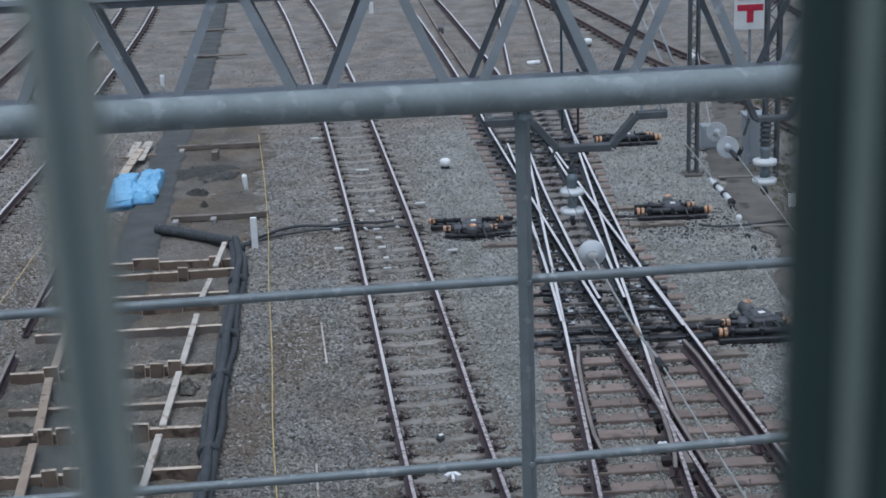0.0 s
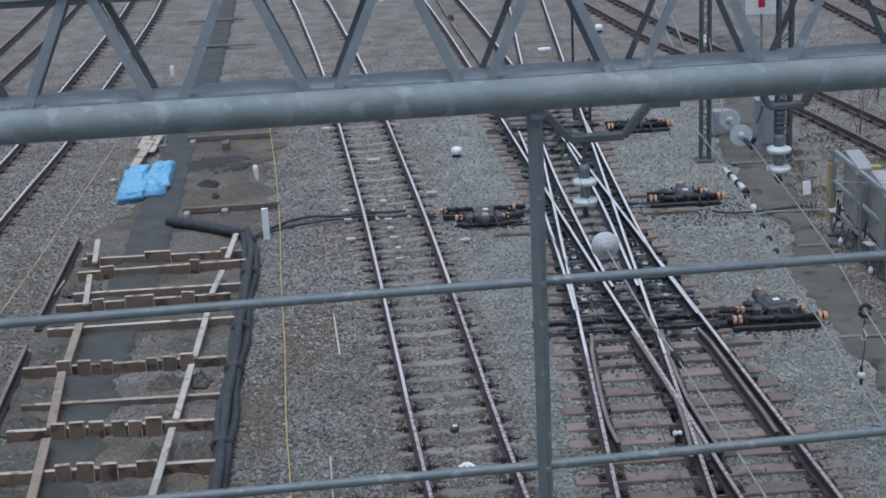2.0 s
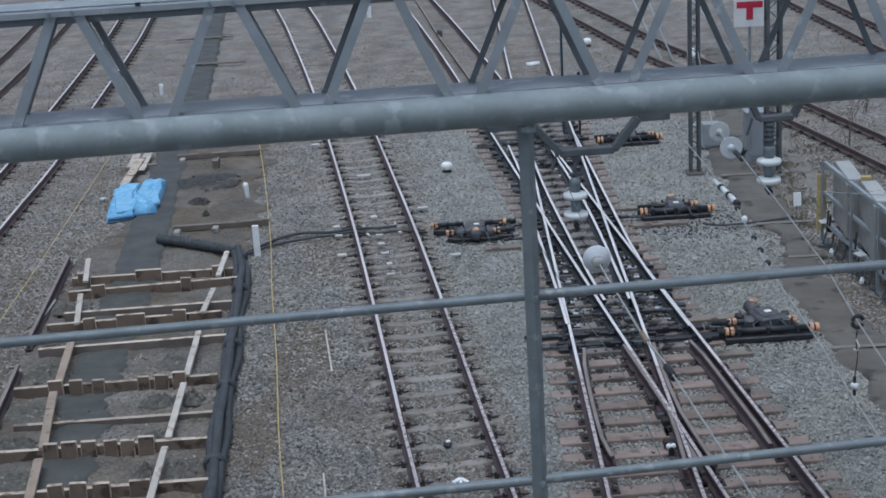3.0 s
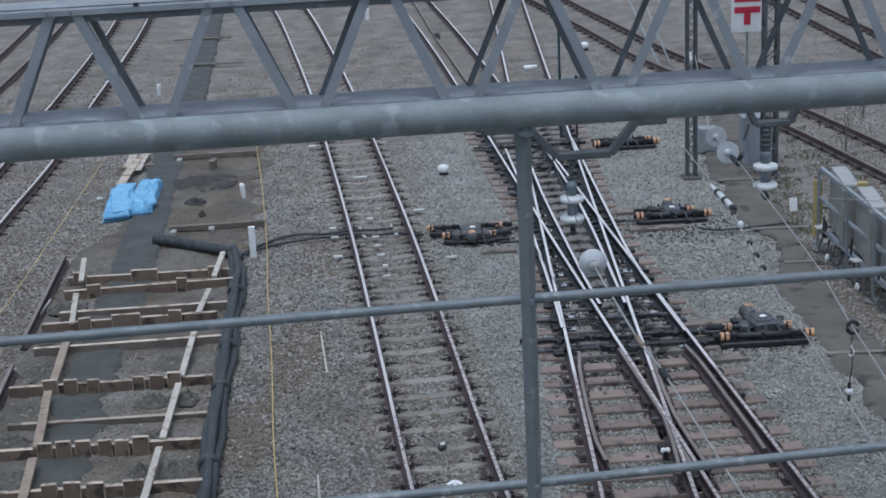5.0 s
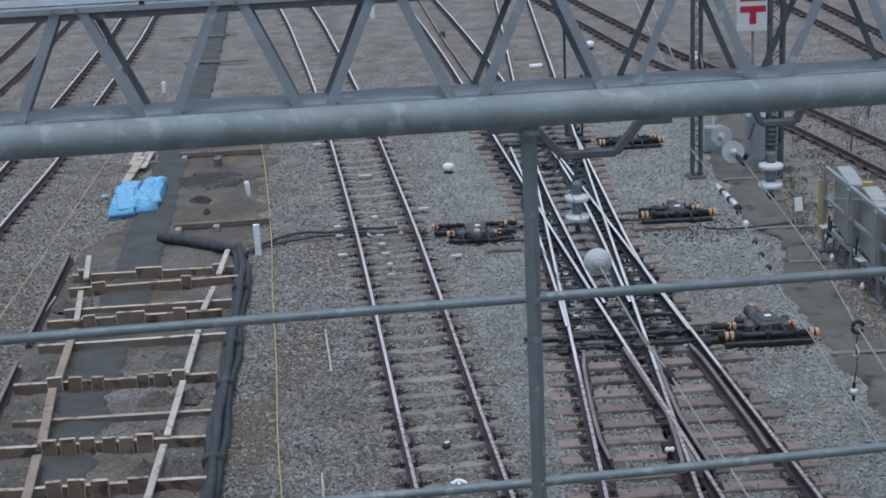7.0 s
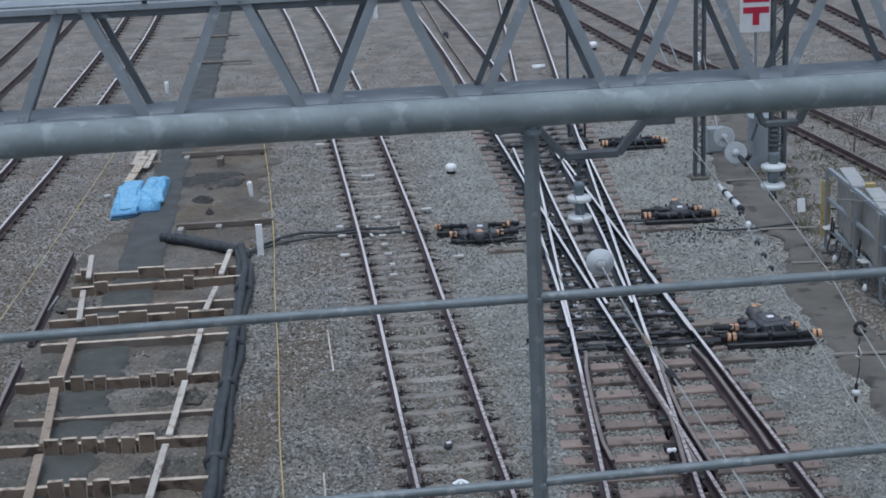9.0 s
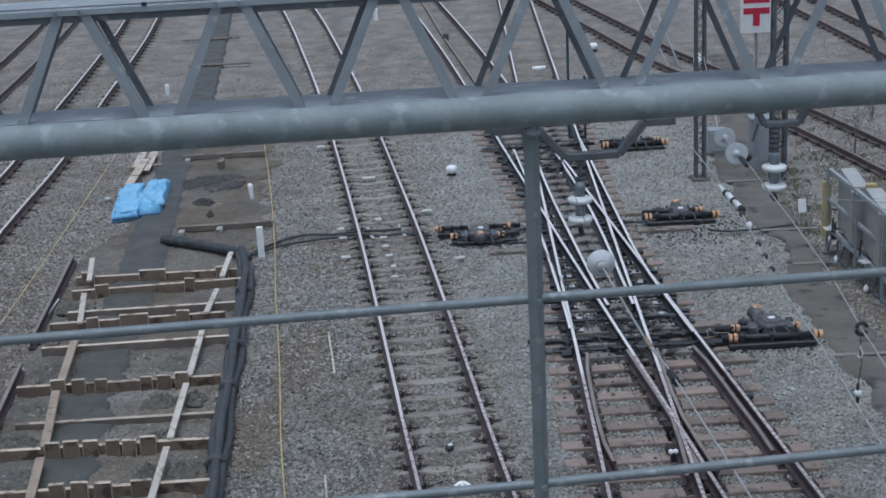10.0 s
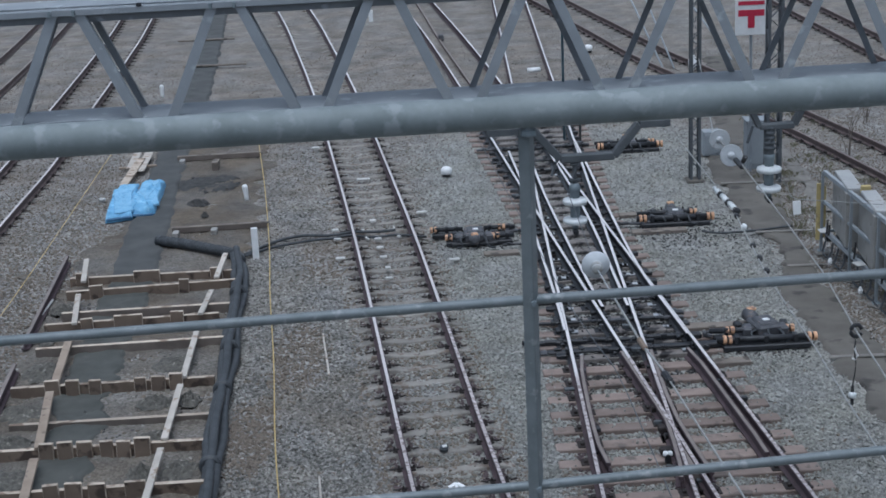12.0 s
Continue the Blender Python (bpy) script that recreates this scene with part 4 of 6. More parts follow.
    # small bell insulator hung from the ring
    c = thing("hanging_insulator", (2.65, 9.62, 4.8), "white bell insulator hanging on a thin dark cable", "insulator")
    part("bell", lathe(bmesh.new(), [(0.012, -0.02), (0.024, -0.012), (0.026, 0.01), (0.012, 0.022)], Matrix.Translation((2.644, 9.62, 4.855)), 14), PORCELAIN, c, "white bell", True)
    part("pin", tube(bmesh.new(), [(2.644, 9.62, 4.79), (2.644, 9.62, 4.92)], 0.011, 8), BLACKSTEEL, c)
    part("cable", tube(bmesh.new(), smooth_path([(2.644, 9.62, 4.92), (2.655, 9.62, 5.0), (2.66, 9.62, 5.08), (2.648, 9.62, 5.15), (2.655, 9.62, 5.26)], 0.03), 0.004, 6), BLACKSTEEL, c)
    # jumper from the insulator with a white tag
    c = thing("jumper_cable", gp(3.3, 4.7), "pale looped jumper cable with a white tag", "cable")
    part("cable", tube(bmesh.new(), smooth_path([gp(3.17, 4.74), gp(3.26, 4.95, -0.05), gp(3.34, 4.84, -0.05), gp(3.40, 4.74, -0.05), gp(3.6, 4.70, -0.03), gp(4.3, 4.6, 0)], 0.05), 0.004, 8), WIRE, c, smooth=True)
    part("tag", add_box(bmesh.new(), gp(3.435, 4.645, -0.06), (0.075, 0.012, 0.135), ry=-3, bevel=0.003), WHITE, c, "white tag plate")
    for a, b, r in (((6.9, 31.5, 5.6), (5.5, 32.3, 5.5), 0.01), ((3.35, 18.6, 4.4), (5.55, 32.6, 2.6), 0.009)):
        line_wire("span_wire", [a, b], r, "thin grey span wire between masts")


build_wires()


# ---- lattice masts, sign and cabinet beside the walkway ----
def lattice_mast(x, y, w, label):
    c = thing("lattice_mast", (x, y, 0), label, "mast", "lattice masts")
    for sx in (-1, 1):
        for sy in (-1, 1):
            part("leg", add_box(bmesh.new(), (x + sx * w / 2, y + sy * w / 2, 4.9), (0.055, 0.055, 9.9)), DARKSTEEL, c)
    k = 0
    z = 0.25
    bm = bmesh.new()
    while z < 9.4:
        s = 1 if k % 2 else -1
        for sy in (-1, 1):
            add_bar(bm, (x - s * w / 2, y + sy * w / 2, z), (x + s * w / 2, y + sy * w / 2, z + w * 0.95), 0.045, 0.012)
            add_bar(bm, (x + sy * w / 2, y - s * w / 2, z), (x + sy * w / 2, y + s * w / 2, z + w * 0.95), 0.045, 0.012)
        z += w * 0.95
        k += 1
    part("lacing", bm, DARKSTEEL, c)
    part("footing", add_box(bmesh.new(), (x, y, -0.02), (w + 0.2, w + 0.2, 0.1), bevel=0.02), PAVING, c)


lattice_mast(5.49, 32.7, 0.17, "dark lattice steel mast beside the crossing")
lattice_mast(7.02, 32.2, 0.26, "lattice steel mast behind the hanging insulator")


def build_sign():
    c = thing("warning_sign", (6.75, 33.0, 0), "white board with red bar and letter T on a post", "sign")
    part("post", tube(bmesh.new(), [(6.74, 33.06, -0.05), (6.70, 33.06, 4.2)], 0.03, 10), TRUSS, c)
    b = part("board", add_box(bmesh.new(), (6.70, 33.0, 3.42), (0.66, 0.02, 0.90), bevel=0.006), WHITE, c, "white sign board")
    for px, pz, w, h in ((6.70, 3.635, 0.54, 0.08), (6.70, 3.43, 0.54, 0.13), (6.70, 3.245, 0.14, 0.25)):
        part("letter_stroke", add_box(bmesh.new(), (px, 32.987, pz), (w, 0.006, h)), RED, b)


build_sign()


def build_cabinet():
    c = thing("trackside_cabinet", (6.88, 33.4, 0), "plain grey steel trackside cabinet", "cabinet")
    part("body", add_box(bmesh.new(), (6.92, 33.5, 0.52), (0.42, 0.4, 1.04), bevel=0.02), CABINET, c)
    part("door", add_box(bmesh.new(), (6.92, 33.29, 0.55), (0.36, 0.02, 0.86), bevel=0.008), CABINET, c)
    part("roof", add_box(bmesh.new(), (6.92, 33.5, 1.06), (0.48, 0.46, 0.04), bevel=0.01), CABINET, c)
    c = thing("trackside_cabinet", (6.2, 34.7, 0), "small pale grey trackside cabinet behind the disc insulators", "cabinet")
    part("body", add_box(bmesh.new(), (6.2, 34.75, 0.28), (0.40, 0.3, 0.56), bevel=0.02), CABINET, c)
    part("door", add_box(bmesh.new(), (6.2, 34.59, 0.28), (0.33, 0.02, 0.44), bevel=0.008), CABINET, c)


build_cabinet()


# ---- paved walkway ----
def point_at(path, f):
    f *= len(path) - 1
    i = min(int(f), len(path) - 2)
    return path[i].lerp(path[i + 1], f - i)


def ragged_sheet(name, left, right, mat, label, z=0.0, n=60, rough=0.05, kind="structure", cat="pavement", bumps=0.01, cols=8, fine=0.0):
    """A thin uneven sheet between two plan curves given as (x, y)."""
    bm = bmesh.new()
    l, r = smooth_path([(x, y, 0) for x, y in left], 0.25), smooth_path([(x, y, 0) for x, y in right], 0.25)
    rows = []
    for k in range(n + 1):
        a, b = point_at(l, k / n), point_at(r, k / n)
        row = []
        for j in range(cols + 1):
            p = a.lerp(b, j / cols)
            e = rough * max(0.0, 1 - 4 * min(j, cols - j) / cols)
            p = p + Vector(((noise.noise(Vector((3 + (j > cols / 2), p.y * 1.3, 3))) + 0.5 * noise.noise(Vector((8 + (j > cols / 2), p.y * 4.1, 3)))) * e * 2.2, 0, 0))
            row.append((p.x, p.y, z - (0.06 if j in (0, cols) else 0) + bumps * noise.noise(Vector((p.x * 2, p.y * 2, 9))) + fine * noise.noise(Vector((p.x * 9, p.y * 9, 2))) + fine * 0.6 * noise.noise(Vector((p.x * 21, p.y * 21, 4)))))
        rows.append([bm.verts.new(q) for q in row])
    for a, b in zip(rows, rows[1:]):
        for j in range(cols):
            bm.faces.new((a[j], a[j + 1], b[j + 1], b[j]))
    return tagged(mesh_object(name, bm, mat, True), label, cat, kind=kind)


ragged_sheet("walkway", [(6.2, 16), (5.98, 19), (5.88, 20.6), (5.84, 22.2), (5.80, 23.0), (5.75, 24.4), (5.72, 25.7), (6.05, 26.7), (6.2, 28.2), (5.9, 29.4), (5.92, 32), (6.05, 34.4), (7.0, 39), (8, 46)],
             [(7.05, 16), (6.75, 20), (6.66, 22.4), (6.6, 24.0), (6.56, 25.8), (6.58, 27), (6.75, 28.7), (6.95, 31.5), (7.15, 33.9), (8.1, 39), (9.2, 46)],
             PAVING, "worn brown-grey paved walkway beside the crossing", 0.018, 420, 0.10, bumps=0.03, cols=14, fine=0.014)
for xx, yy, ww in ((6.2, 22.25, 0.9), (6.45, 26.6, 0.7), (6.5, 28.65, 1.1), (6.7, 32.15, 1.5)):
    bm = add_box(bmesh.new(), (xx, yy, 0.04), (ww, 0.09, 0.03), rz=-1, bevel=0.008)
    tagged(mesh_object("kerb_strip", bm, KERB), "worn concrete joint strip across the walkway", "kerb", "joint strips", "structure")
ragged_sheet("side_path", [(7.45, 29.9), (7.5, 31), (7.55, 33), (7.6, 35), (7.9, 38)], [(7.85, 29.9), (7.9, 31), (7.95, 33), (8.0, 35), (8.3, 38)], KERB, "narrow worn concrete strip along the walkway", 0.02, 120, 0.10, bumps=0.03, cols=6, fine=0.01)

# ---- equipment stand beside the walkway ----
def build_stand():
    c = thing("equipment_stand", (7.0, 26, 0), "galvanised stand holding grey-brown relay cases with pale lids", "equipment stand")
    ax, ay, bx, by = 6.89, 27.4, 7.14, 23.7

    def at(t, z, off=0.0):
        return (ax + (bx - ax) * t + off, ay + (by - ay) * t, z)
    for z, w, label in ((1.48, 0.07, "flat top rail"), (0.94, 0.05, "thin middle rail"), (0.42, 0.08, "channel beam under the cases")):
        bm = add_bar(bmesh.new(), at(-0.01, z), at(1.0, z), 0.012, w, bevel=0.002)
        add_bar(bm, at(-0.01, z + w / 2 - 0.005, 0.028), at(1.0, z + w / 2 - 0.005, 0.028), 0.055, 0.010)
        part("beam", bm, CABINET, c, label)
    for t in (0.0, 0.42, 0.78, 1.0):
        for off in (0.0, 0.44):
            bm = add_box(bmesh.new(), at(t, 0.74, off - 0.012), (0.05, 0.008, 1.50))
            add_box(bm, at(t, 0.74, off - 0.033), (0.008, 0.05, 1.50))
            leg = part("leg", bm, CABINET, c, "angle-steel leg")
            part("foot_plate", add_box(bmesh.new(), at(t, 0.03, off - 0.01), (0.13, 0.13, 0.02)), GALV, leg)
        part("cross_tie", add_bar(bmesh.new(), at(t, 0.40), at(t, 0.40, 0.44), 0.04, 0.04), GALV, c)
    for t0, t1 in ((0.03, 0.37), (0.40, 0.74), (0.77, 0.99)):
        p, q = at((t0 + t1) / 2, 0.98, 0.21), (ay - by) * (t1 - t0)
        bm = add_box(bmesh.new(), p, (0.32, q, 0.96), rz=-4, bevel=0.015)
        case = part("relay_case", bm, PANEL, c, "grey-brown relay case")
        bm = add_box(bmesh.new(), (p[0] - 0.01, p[1], 1.505), (0.27, q * 0.97, 0.09), rz=-4, bevel=0.015)
        part("lid", bm, CASELID, case, "pale lid")
    part("end_guard", add_box(bmesh.new(), at(-0.02, 0.74, -0.05), (0.09, 0.03, 1.05), bevel=0.006), YELLOW, c, "yellow end guard")
    part("end_guard", add_box(bmesh.new(), at(-0.02, 0.74, 0.05), (0.05, 0.03, 0.95), bevel=0.006), YELLOW, c, "yellow end guard")
    part("end_guard", add_box(bmesh.new(), at(0.385, 1.53, 0.26), (0.16, 0.07, 0.16), rx=8), YELLOW, c, "yellow end guard")
    for k in range(11):
        t = 0.03 + k * 0.09
        jb = part("junction_box", add_box(bmesh.new(), at(t, 0.30 + 0.05 * (k % 3), 0.10 + 0.05 * (k % 2)), (0.14, 0.12 + 0.05 * (k % 3), 0.11 + 0.04 * (k % 2)), rz=k * 17, bevel=0.015), (BLACKSTEEL, MACHINE, DARKSTEEL)[k % 3], c, "dark junction box")
        pts = [at(t, 0.3, 0.05), at(t + 0.02, 0.16, -0.02 + 0.03 * (k % 2)), at(t + 0.03, 0.07, -0.06), at(t + 0.07, 0.02, -0.02)]
        part("cable", tube(bmesh.new(), smooth_path(pts, 0.08), 0.018, 6), HOSE, jb)
    for t in (0.0, 0.42, 0.78, 1.0):
        part("footing", add_box(bmesh.new(), at(t, 0.0, 0.02), (0.26, 0.3, 0.07), rz=t * 40, bevel=0.03), KERB, c, "rough concrete footing")
    for t, h in ((0.10, 0.26), (0.13, 0.2), (0.50, 0.3), (0.86, 0.26)):
        part("switch_lever", add_box(bmesh.new(), at(t, 0.46 + h / 2, -0.03), (0.03, 0.03, h), ry=4, bevel=0.006), BLACKSTEEL, c, "short black lever")
    for t in (0.06, 0.58):
        part("bracket", add_box(bmesh.new(), at(t, 0.47, -0.05), (0.16, 0.22, 0.02), rz=20 * t, bevel=0.005), LID, c, "pale bracket plate")
    for t in (0.2, 0.63):
        part("bushing", lathe(bmesh.new(), [(0.03, 0.0), (0.042, 0.05), (0.02, 0.11)], Matrix.Translation(at(t, 0.02, -0.08)), 10), WHITE, c, "small white bushing")


build_stand()


def lit_top(bm, ends=False):
    """Gives the upward edges of a board, and its cut ends if asked, paler wood; light from above is put into that tone.
    """
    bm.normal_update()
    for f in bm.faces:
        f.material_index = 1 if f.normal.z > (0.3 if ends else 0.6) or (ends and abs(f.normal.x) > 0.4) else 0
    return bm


def timber(name, p, q, w, h, mat, label, group=""):
    return tagged(mesh_object(name, lit_top(add_bar(bmesh.new(), p, q, w, h, bevel=0.01)), [mat, OLDLIT if mat == WOODDARK else mat]), label, "timber", group)


# ---- point machines with orange-banded rods ----
def collar(x, y, z, r):
    return lathe(bmesh.new(), [(r, -0.027), (r * 1.1, -0.02), (r * 1.1, 0.02), (r, 0.027)], Matrix.Translation((x, y, z)) @ pose(0, 0, 0, 0, 90, 0), 14)


def point_machine(cx, cy, rods, label, motor_dx=0.0, motor_dy=-0.55, turn=0.0, low=False):
    """A switch motor box on the sleeper ends, with detector and drive rods across the track."""
    c = thing("point_machine", (cx, cy, 0), label, "point machine", "point machines")
    part("base_plate", add_box(bmesh.new(), (cx, cy, 0.03), (0.85, 0.62, 0.06), bevel=0.01), BLACKSTEEL, c)
    top = 0.07 if low else 0.0
    bm = add_box(bmesh.new(), (cx, cy, 0.13 - top / 2), (0.38, 0.50, 0.17 - top), rz=turn, bevel=0.03)
    body = part("housing", bm, MACHINE, c, "dark grey motor housing")
    part("lid", add_box(bmesh.new(), (cx + 0.02, cy + 0.02, 0.222 - top), (0.31, 0.36, 0.045), rz=turn, bevel=0.02), MACHINE, body)
    part("marker", add_box(bmesh.new(), (cx + 0.03, cy - 0.02, 0.25 - top), (0.10, 0.08, 0.02), rz=turn, bevel=0.004), WHITE, body, "white marker plate")
    for sx in (-1, 1):
        for sy in (-1, 1):
            bm = bmesh.new()
            bmesh.ops.create_cone(bm, cap_ends=True, segments=6, radius1=0.022, radius2=0.018, depth=0.05, matrix=pose(cx + sx * 0.21, cy + sy * 0.2, 0.15))
            part("lug_bolt", bm, CLIP, body)
        if not low:
            part("end_block", add_box(bmesh.new(), (cx + sx * 0.27, cy - 0.1, 0.12), (0.16, 0.26, 0.14), rz=sx * 6, bevel=0.03), MACHINE, c)
        part("foot_bracket", add_box(bmesh.new(), (cx + sx * 0.36, cy + 0.22, 0.09), (0.12, 0.16, 0.09), rz=-sx * 9, bevel=0.02), BLACKSTEEL, c)
    bm = lathe(bmesh.new(), [(0.05, -0.02), (0.095, 0.0), (0.105, 0.05), (0.105, 0.24), (0.08, 0.29), (0.04, 0.30)], Matrix.Translation((cx + motor_dx, cy + motor_dy * 0.4, 0.17 - top)) @ pose(0, 0, 0, 90 if motor_dy < 0 else -90, 0, turn), 16)
    motor = part("motor", bm, MACHINE, c, "round motor", True)
    part("motor_band", add_box(bmesh.new(), (cx + motor_dx, cy + motor_dy * 0.75, 0.265 - top), (0.13, 0.11, 0.045), rz=turn + 12, bevel=0.015), ORANGE, motor, "faded orange cap")
    for ry, a, b, r, collars in rods:
        z = 0.13
        part("drive_rod", tube(bmesh.new(), [(a, cy + ry, z), (b, cy + ry, z)], r, 12), BLACKSTEEL, c, "black drive rod", True)
        for k in collars:
            for dx in (-0.042, 0.042):
                part("collar", collar(k + dx, cy + ry, z, r + 0.012), ORANGE, c, "orange collar on the rod", True)
        part("rod_trough", add_box(bmesh.new(), ((a + b) / 2, cy + ry - 0.03, 0.02), (abs(b - a) * 0.9, r * 3.6, 0.09), rz=1.5, bevel=0.015), BLACKSTEEL, c)
        for k in range(3):
            x = a + (b - a) * (0.2 + 0.3 * k)
            part("rod_joint", add_box(bmesh.new(), (x, cy + ry, z), (0.07, r * 2.6, r * 2.5), bevel=0.012), BLACKSTEEL, c)
    for k, (dx, dy) in enumerate(((-0.22, -0.5), (0.05, -0.46), (0.26, -0.55))):
        pts = [(cx + dx * 0.7, cy - 0.22, 0.16), (cx + dx - 0.05, cy + dy * 0.8, 0.17), (cx + dx, cy + dy, 0.06), (cx + dx * 1.5, cy + dy + 0.06, 0.01)]
        part("cable_tail", tube(bmesh.new(), smooth_path(pts, 0.05), 0.017, 8), HOSE, c, smooth=True)
    return c


point_machine(0.70, 29.05, [(0.42, -0.12, 0.5, 0.045, (-0.06,)), (0.42, 0.9, 1.5, 0.045, (1.24,)), (-0.12, 0.15, 0.6, 0.045, (0.22,)), (-0.12, 0.82, 1.45, 0.045, (1.10,))],
              "dark point machine with orange-banded rods between two tracks")
point_machine(4.62, 29.95, [(-0.38, 3.85, 5.32, 0.06, (3.97, 5.27)), (-0.02, 3.9, 5.05, 0.04, (5.0,))], "dark point machine with orange-banded rods on long timbers", 0.0, 0.55, 0.0, True)
point_machine(5.02, 23.45, [(-0.52, 4.2, 5.70, 0.052, (4.36, 5.66)), (-0.12, 4.15, 5.45, 0.045, (4.47, 5.40))], "dark point machine with orange-banded rods beside the walkway", -0.1, 0.6, 14)
point_machine(4.47, 35.75, [(-0.30, 3.7, 5.2, 0.06, (3.8, 5.15)), (0.02, 3.7, 5.1, 0.04, (5.0,))], "dark point machine with orange-banded rods at the far switch", 0.0, 0.55, 0.0, True)


for x0, x1, y in ((0.55, 1.42, 29.95), (0.85, 1.5, 28.22), (3.6, 4.95, 30.32), (3.7, 4.75, 29.15), (3.95, 4.6, 22.35), (3.8, 5.3, 23.9)):
    timber("long_timber", (x0, y, -0.035), (x1, y + 0.04, -0.035), 0.22, 0.12, WOODDARK, "long weathered timber under a point machine", "machine timbers")


# ---- rods and boxes lying across the slip ----
def build_slip_rodding():
    c = thing("switch_rodding", (2.6, 23.1, 0), "black greased stretcher rods across the slip timbers", "switch rod")
    for y, x0, x1, w in ((22.93, 1.25, 4.3, 0.16), (23.35, 1.3, 4.2, 0.10), (24.2, 1.5, 3.9, 0.07), (25.2, 1.45, 3.8, 0.06), (28.55, 1.2, 2.4, 0.06), (29.45, 1.3, 2.3, 0.09),
                         (29.55, 3.0, 4.1, 0.09), (33.8, 1.5, 3.4, 0.06), (34.7, 1.3, 3.5, 0.08), (35.9, 1.0, 3.6, 0.12)):
        x = x0
        while x < x1 - 0.05:
            l = min(x1 - x, random.uniform(0.25, 0.75))
            bm = add_box(bmesh.new(), (x + l / 2, y + 0.026 * (x - x0) + random.uniform(-0.025, 0.025), 0.055), (l, w * random.uniform(0.6, 1.0), random.uniform(0.04, 0.075)), rz=1.5 + random.uniform(-2, 2), bevel=0.012)
            for _ in range(2):
                add_box(bm, (x + random.uniform(0, l), y + random.uniform(-0.07, 0.07), 0.08), (random.uniform(0.04, 0.12), random.uniform(0.04, 0.1), random.uniform(0.03, 0.08)), rz=random.uniform(-20, 20), bevel=0.01)
            part("stretcher", bm, BLACKSTEEL if random.random() < 0.8 else MACHINE, c)
            x += l + random.choice((0.0, 0.0, 0.08))
    for k in range(110):
        y = random.uniform(17, 36.5) if k % 2 else random.uniform(23, 36.5)
        s = random.choice((-1, 1))
        x = (q_line(y) if random.random() < 0.5 else p_line(y)) + s * (0.566 + random.uniform(-0.17, 0.17))
        bm = add_box(bmesh.new(), (x, y, 0.045), (random.uniform(0.06, 0.16), random.uniform(0.05, 0.12), random.uniform(0.03, 0.07)), rz=random.uniform(-10, 10), bevel=0.008)
        part("chair_block", bm, (BLACKSTEEL, BLACKSTEEL, MACHINE, DARKSTEEL)[k % 4], c)


build_slip_rodding()


# ---- work site: dirt, concrete strip, timber frames ----
ragged_sheet("dirt_strip", [(-6.2, 14), (-6.55, 18), (-6.75, 24), (-6.75, 29.5), (-6.3, 31), (-6.2, 37.5), (-6.6, 41)],
             [(-2.95, 14), (-3.05, 18), (-3.4, 24), (-3.6, 29.5), (-3.6, 31), (-4.0, 37.5), (-4.7, 41)], DIRT, "trodden brown dirt with stone chips in the work strip", 0.0, 620, 0.22, cat="dirt", bumps=0.045, cols=46, fine=0.022)
ragged_sheet("concrete_strip", [(-5.3, 14.5), (-5.55, 19), (-5.85, 24), (-6.02, 28)], [(-4.55, 14.5), (-4.75, 19), (-5.0, 24), (-5.12, 28)], CONCRETE, "grey concrete strip between the formwork boards", 0.028, 220, 0.12, bumps=0.05, cols=18, fine=0.02)
ragged_sheet("concrete_strip", [(-6.0, 27.5), (-6.2, 31), (-6.5, 36.2), (-6.82, 43), (-7.7, 54.2), (-8.4, 62)], [(-5.1, 27.5), (-5.33, 31), (-5.72, 36.2), (-6.05, 43), (-6.88, 54.2), (-7.6, 62)], DAMP, "dark damp concrete strip down the work site", 0.032, 300, 0.05, bumps=0.035, cols=14, fine=0.008)


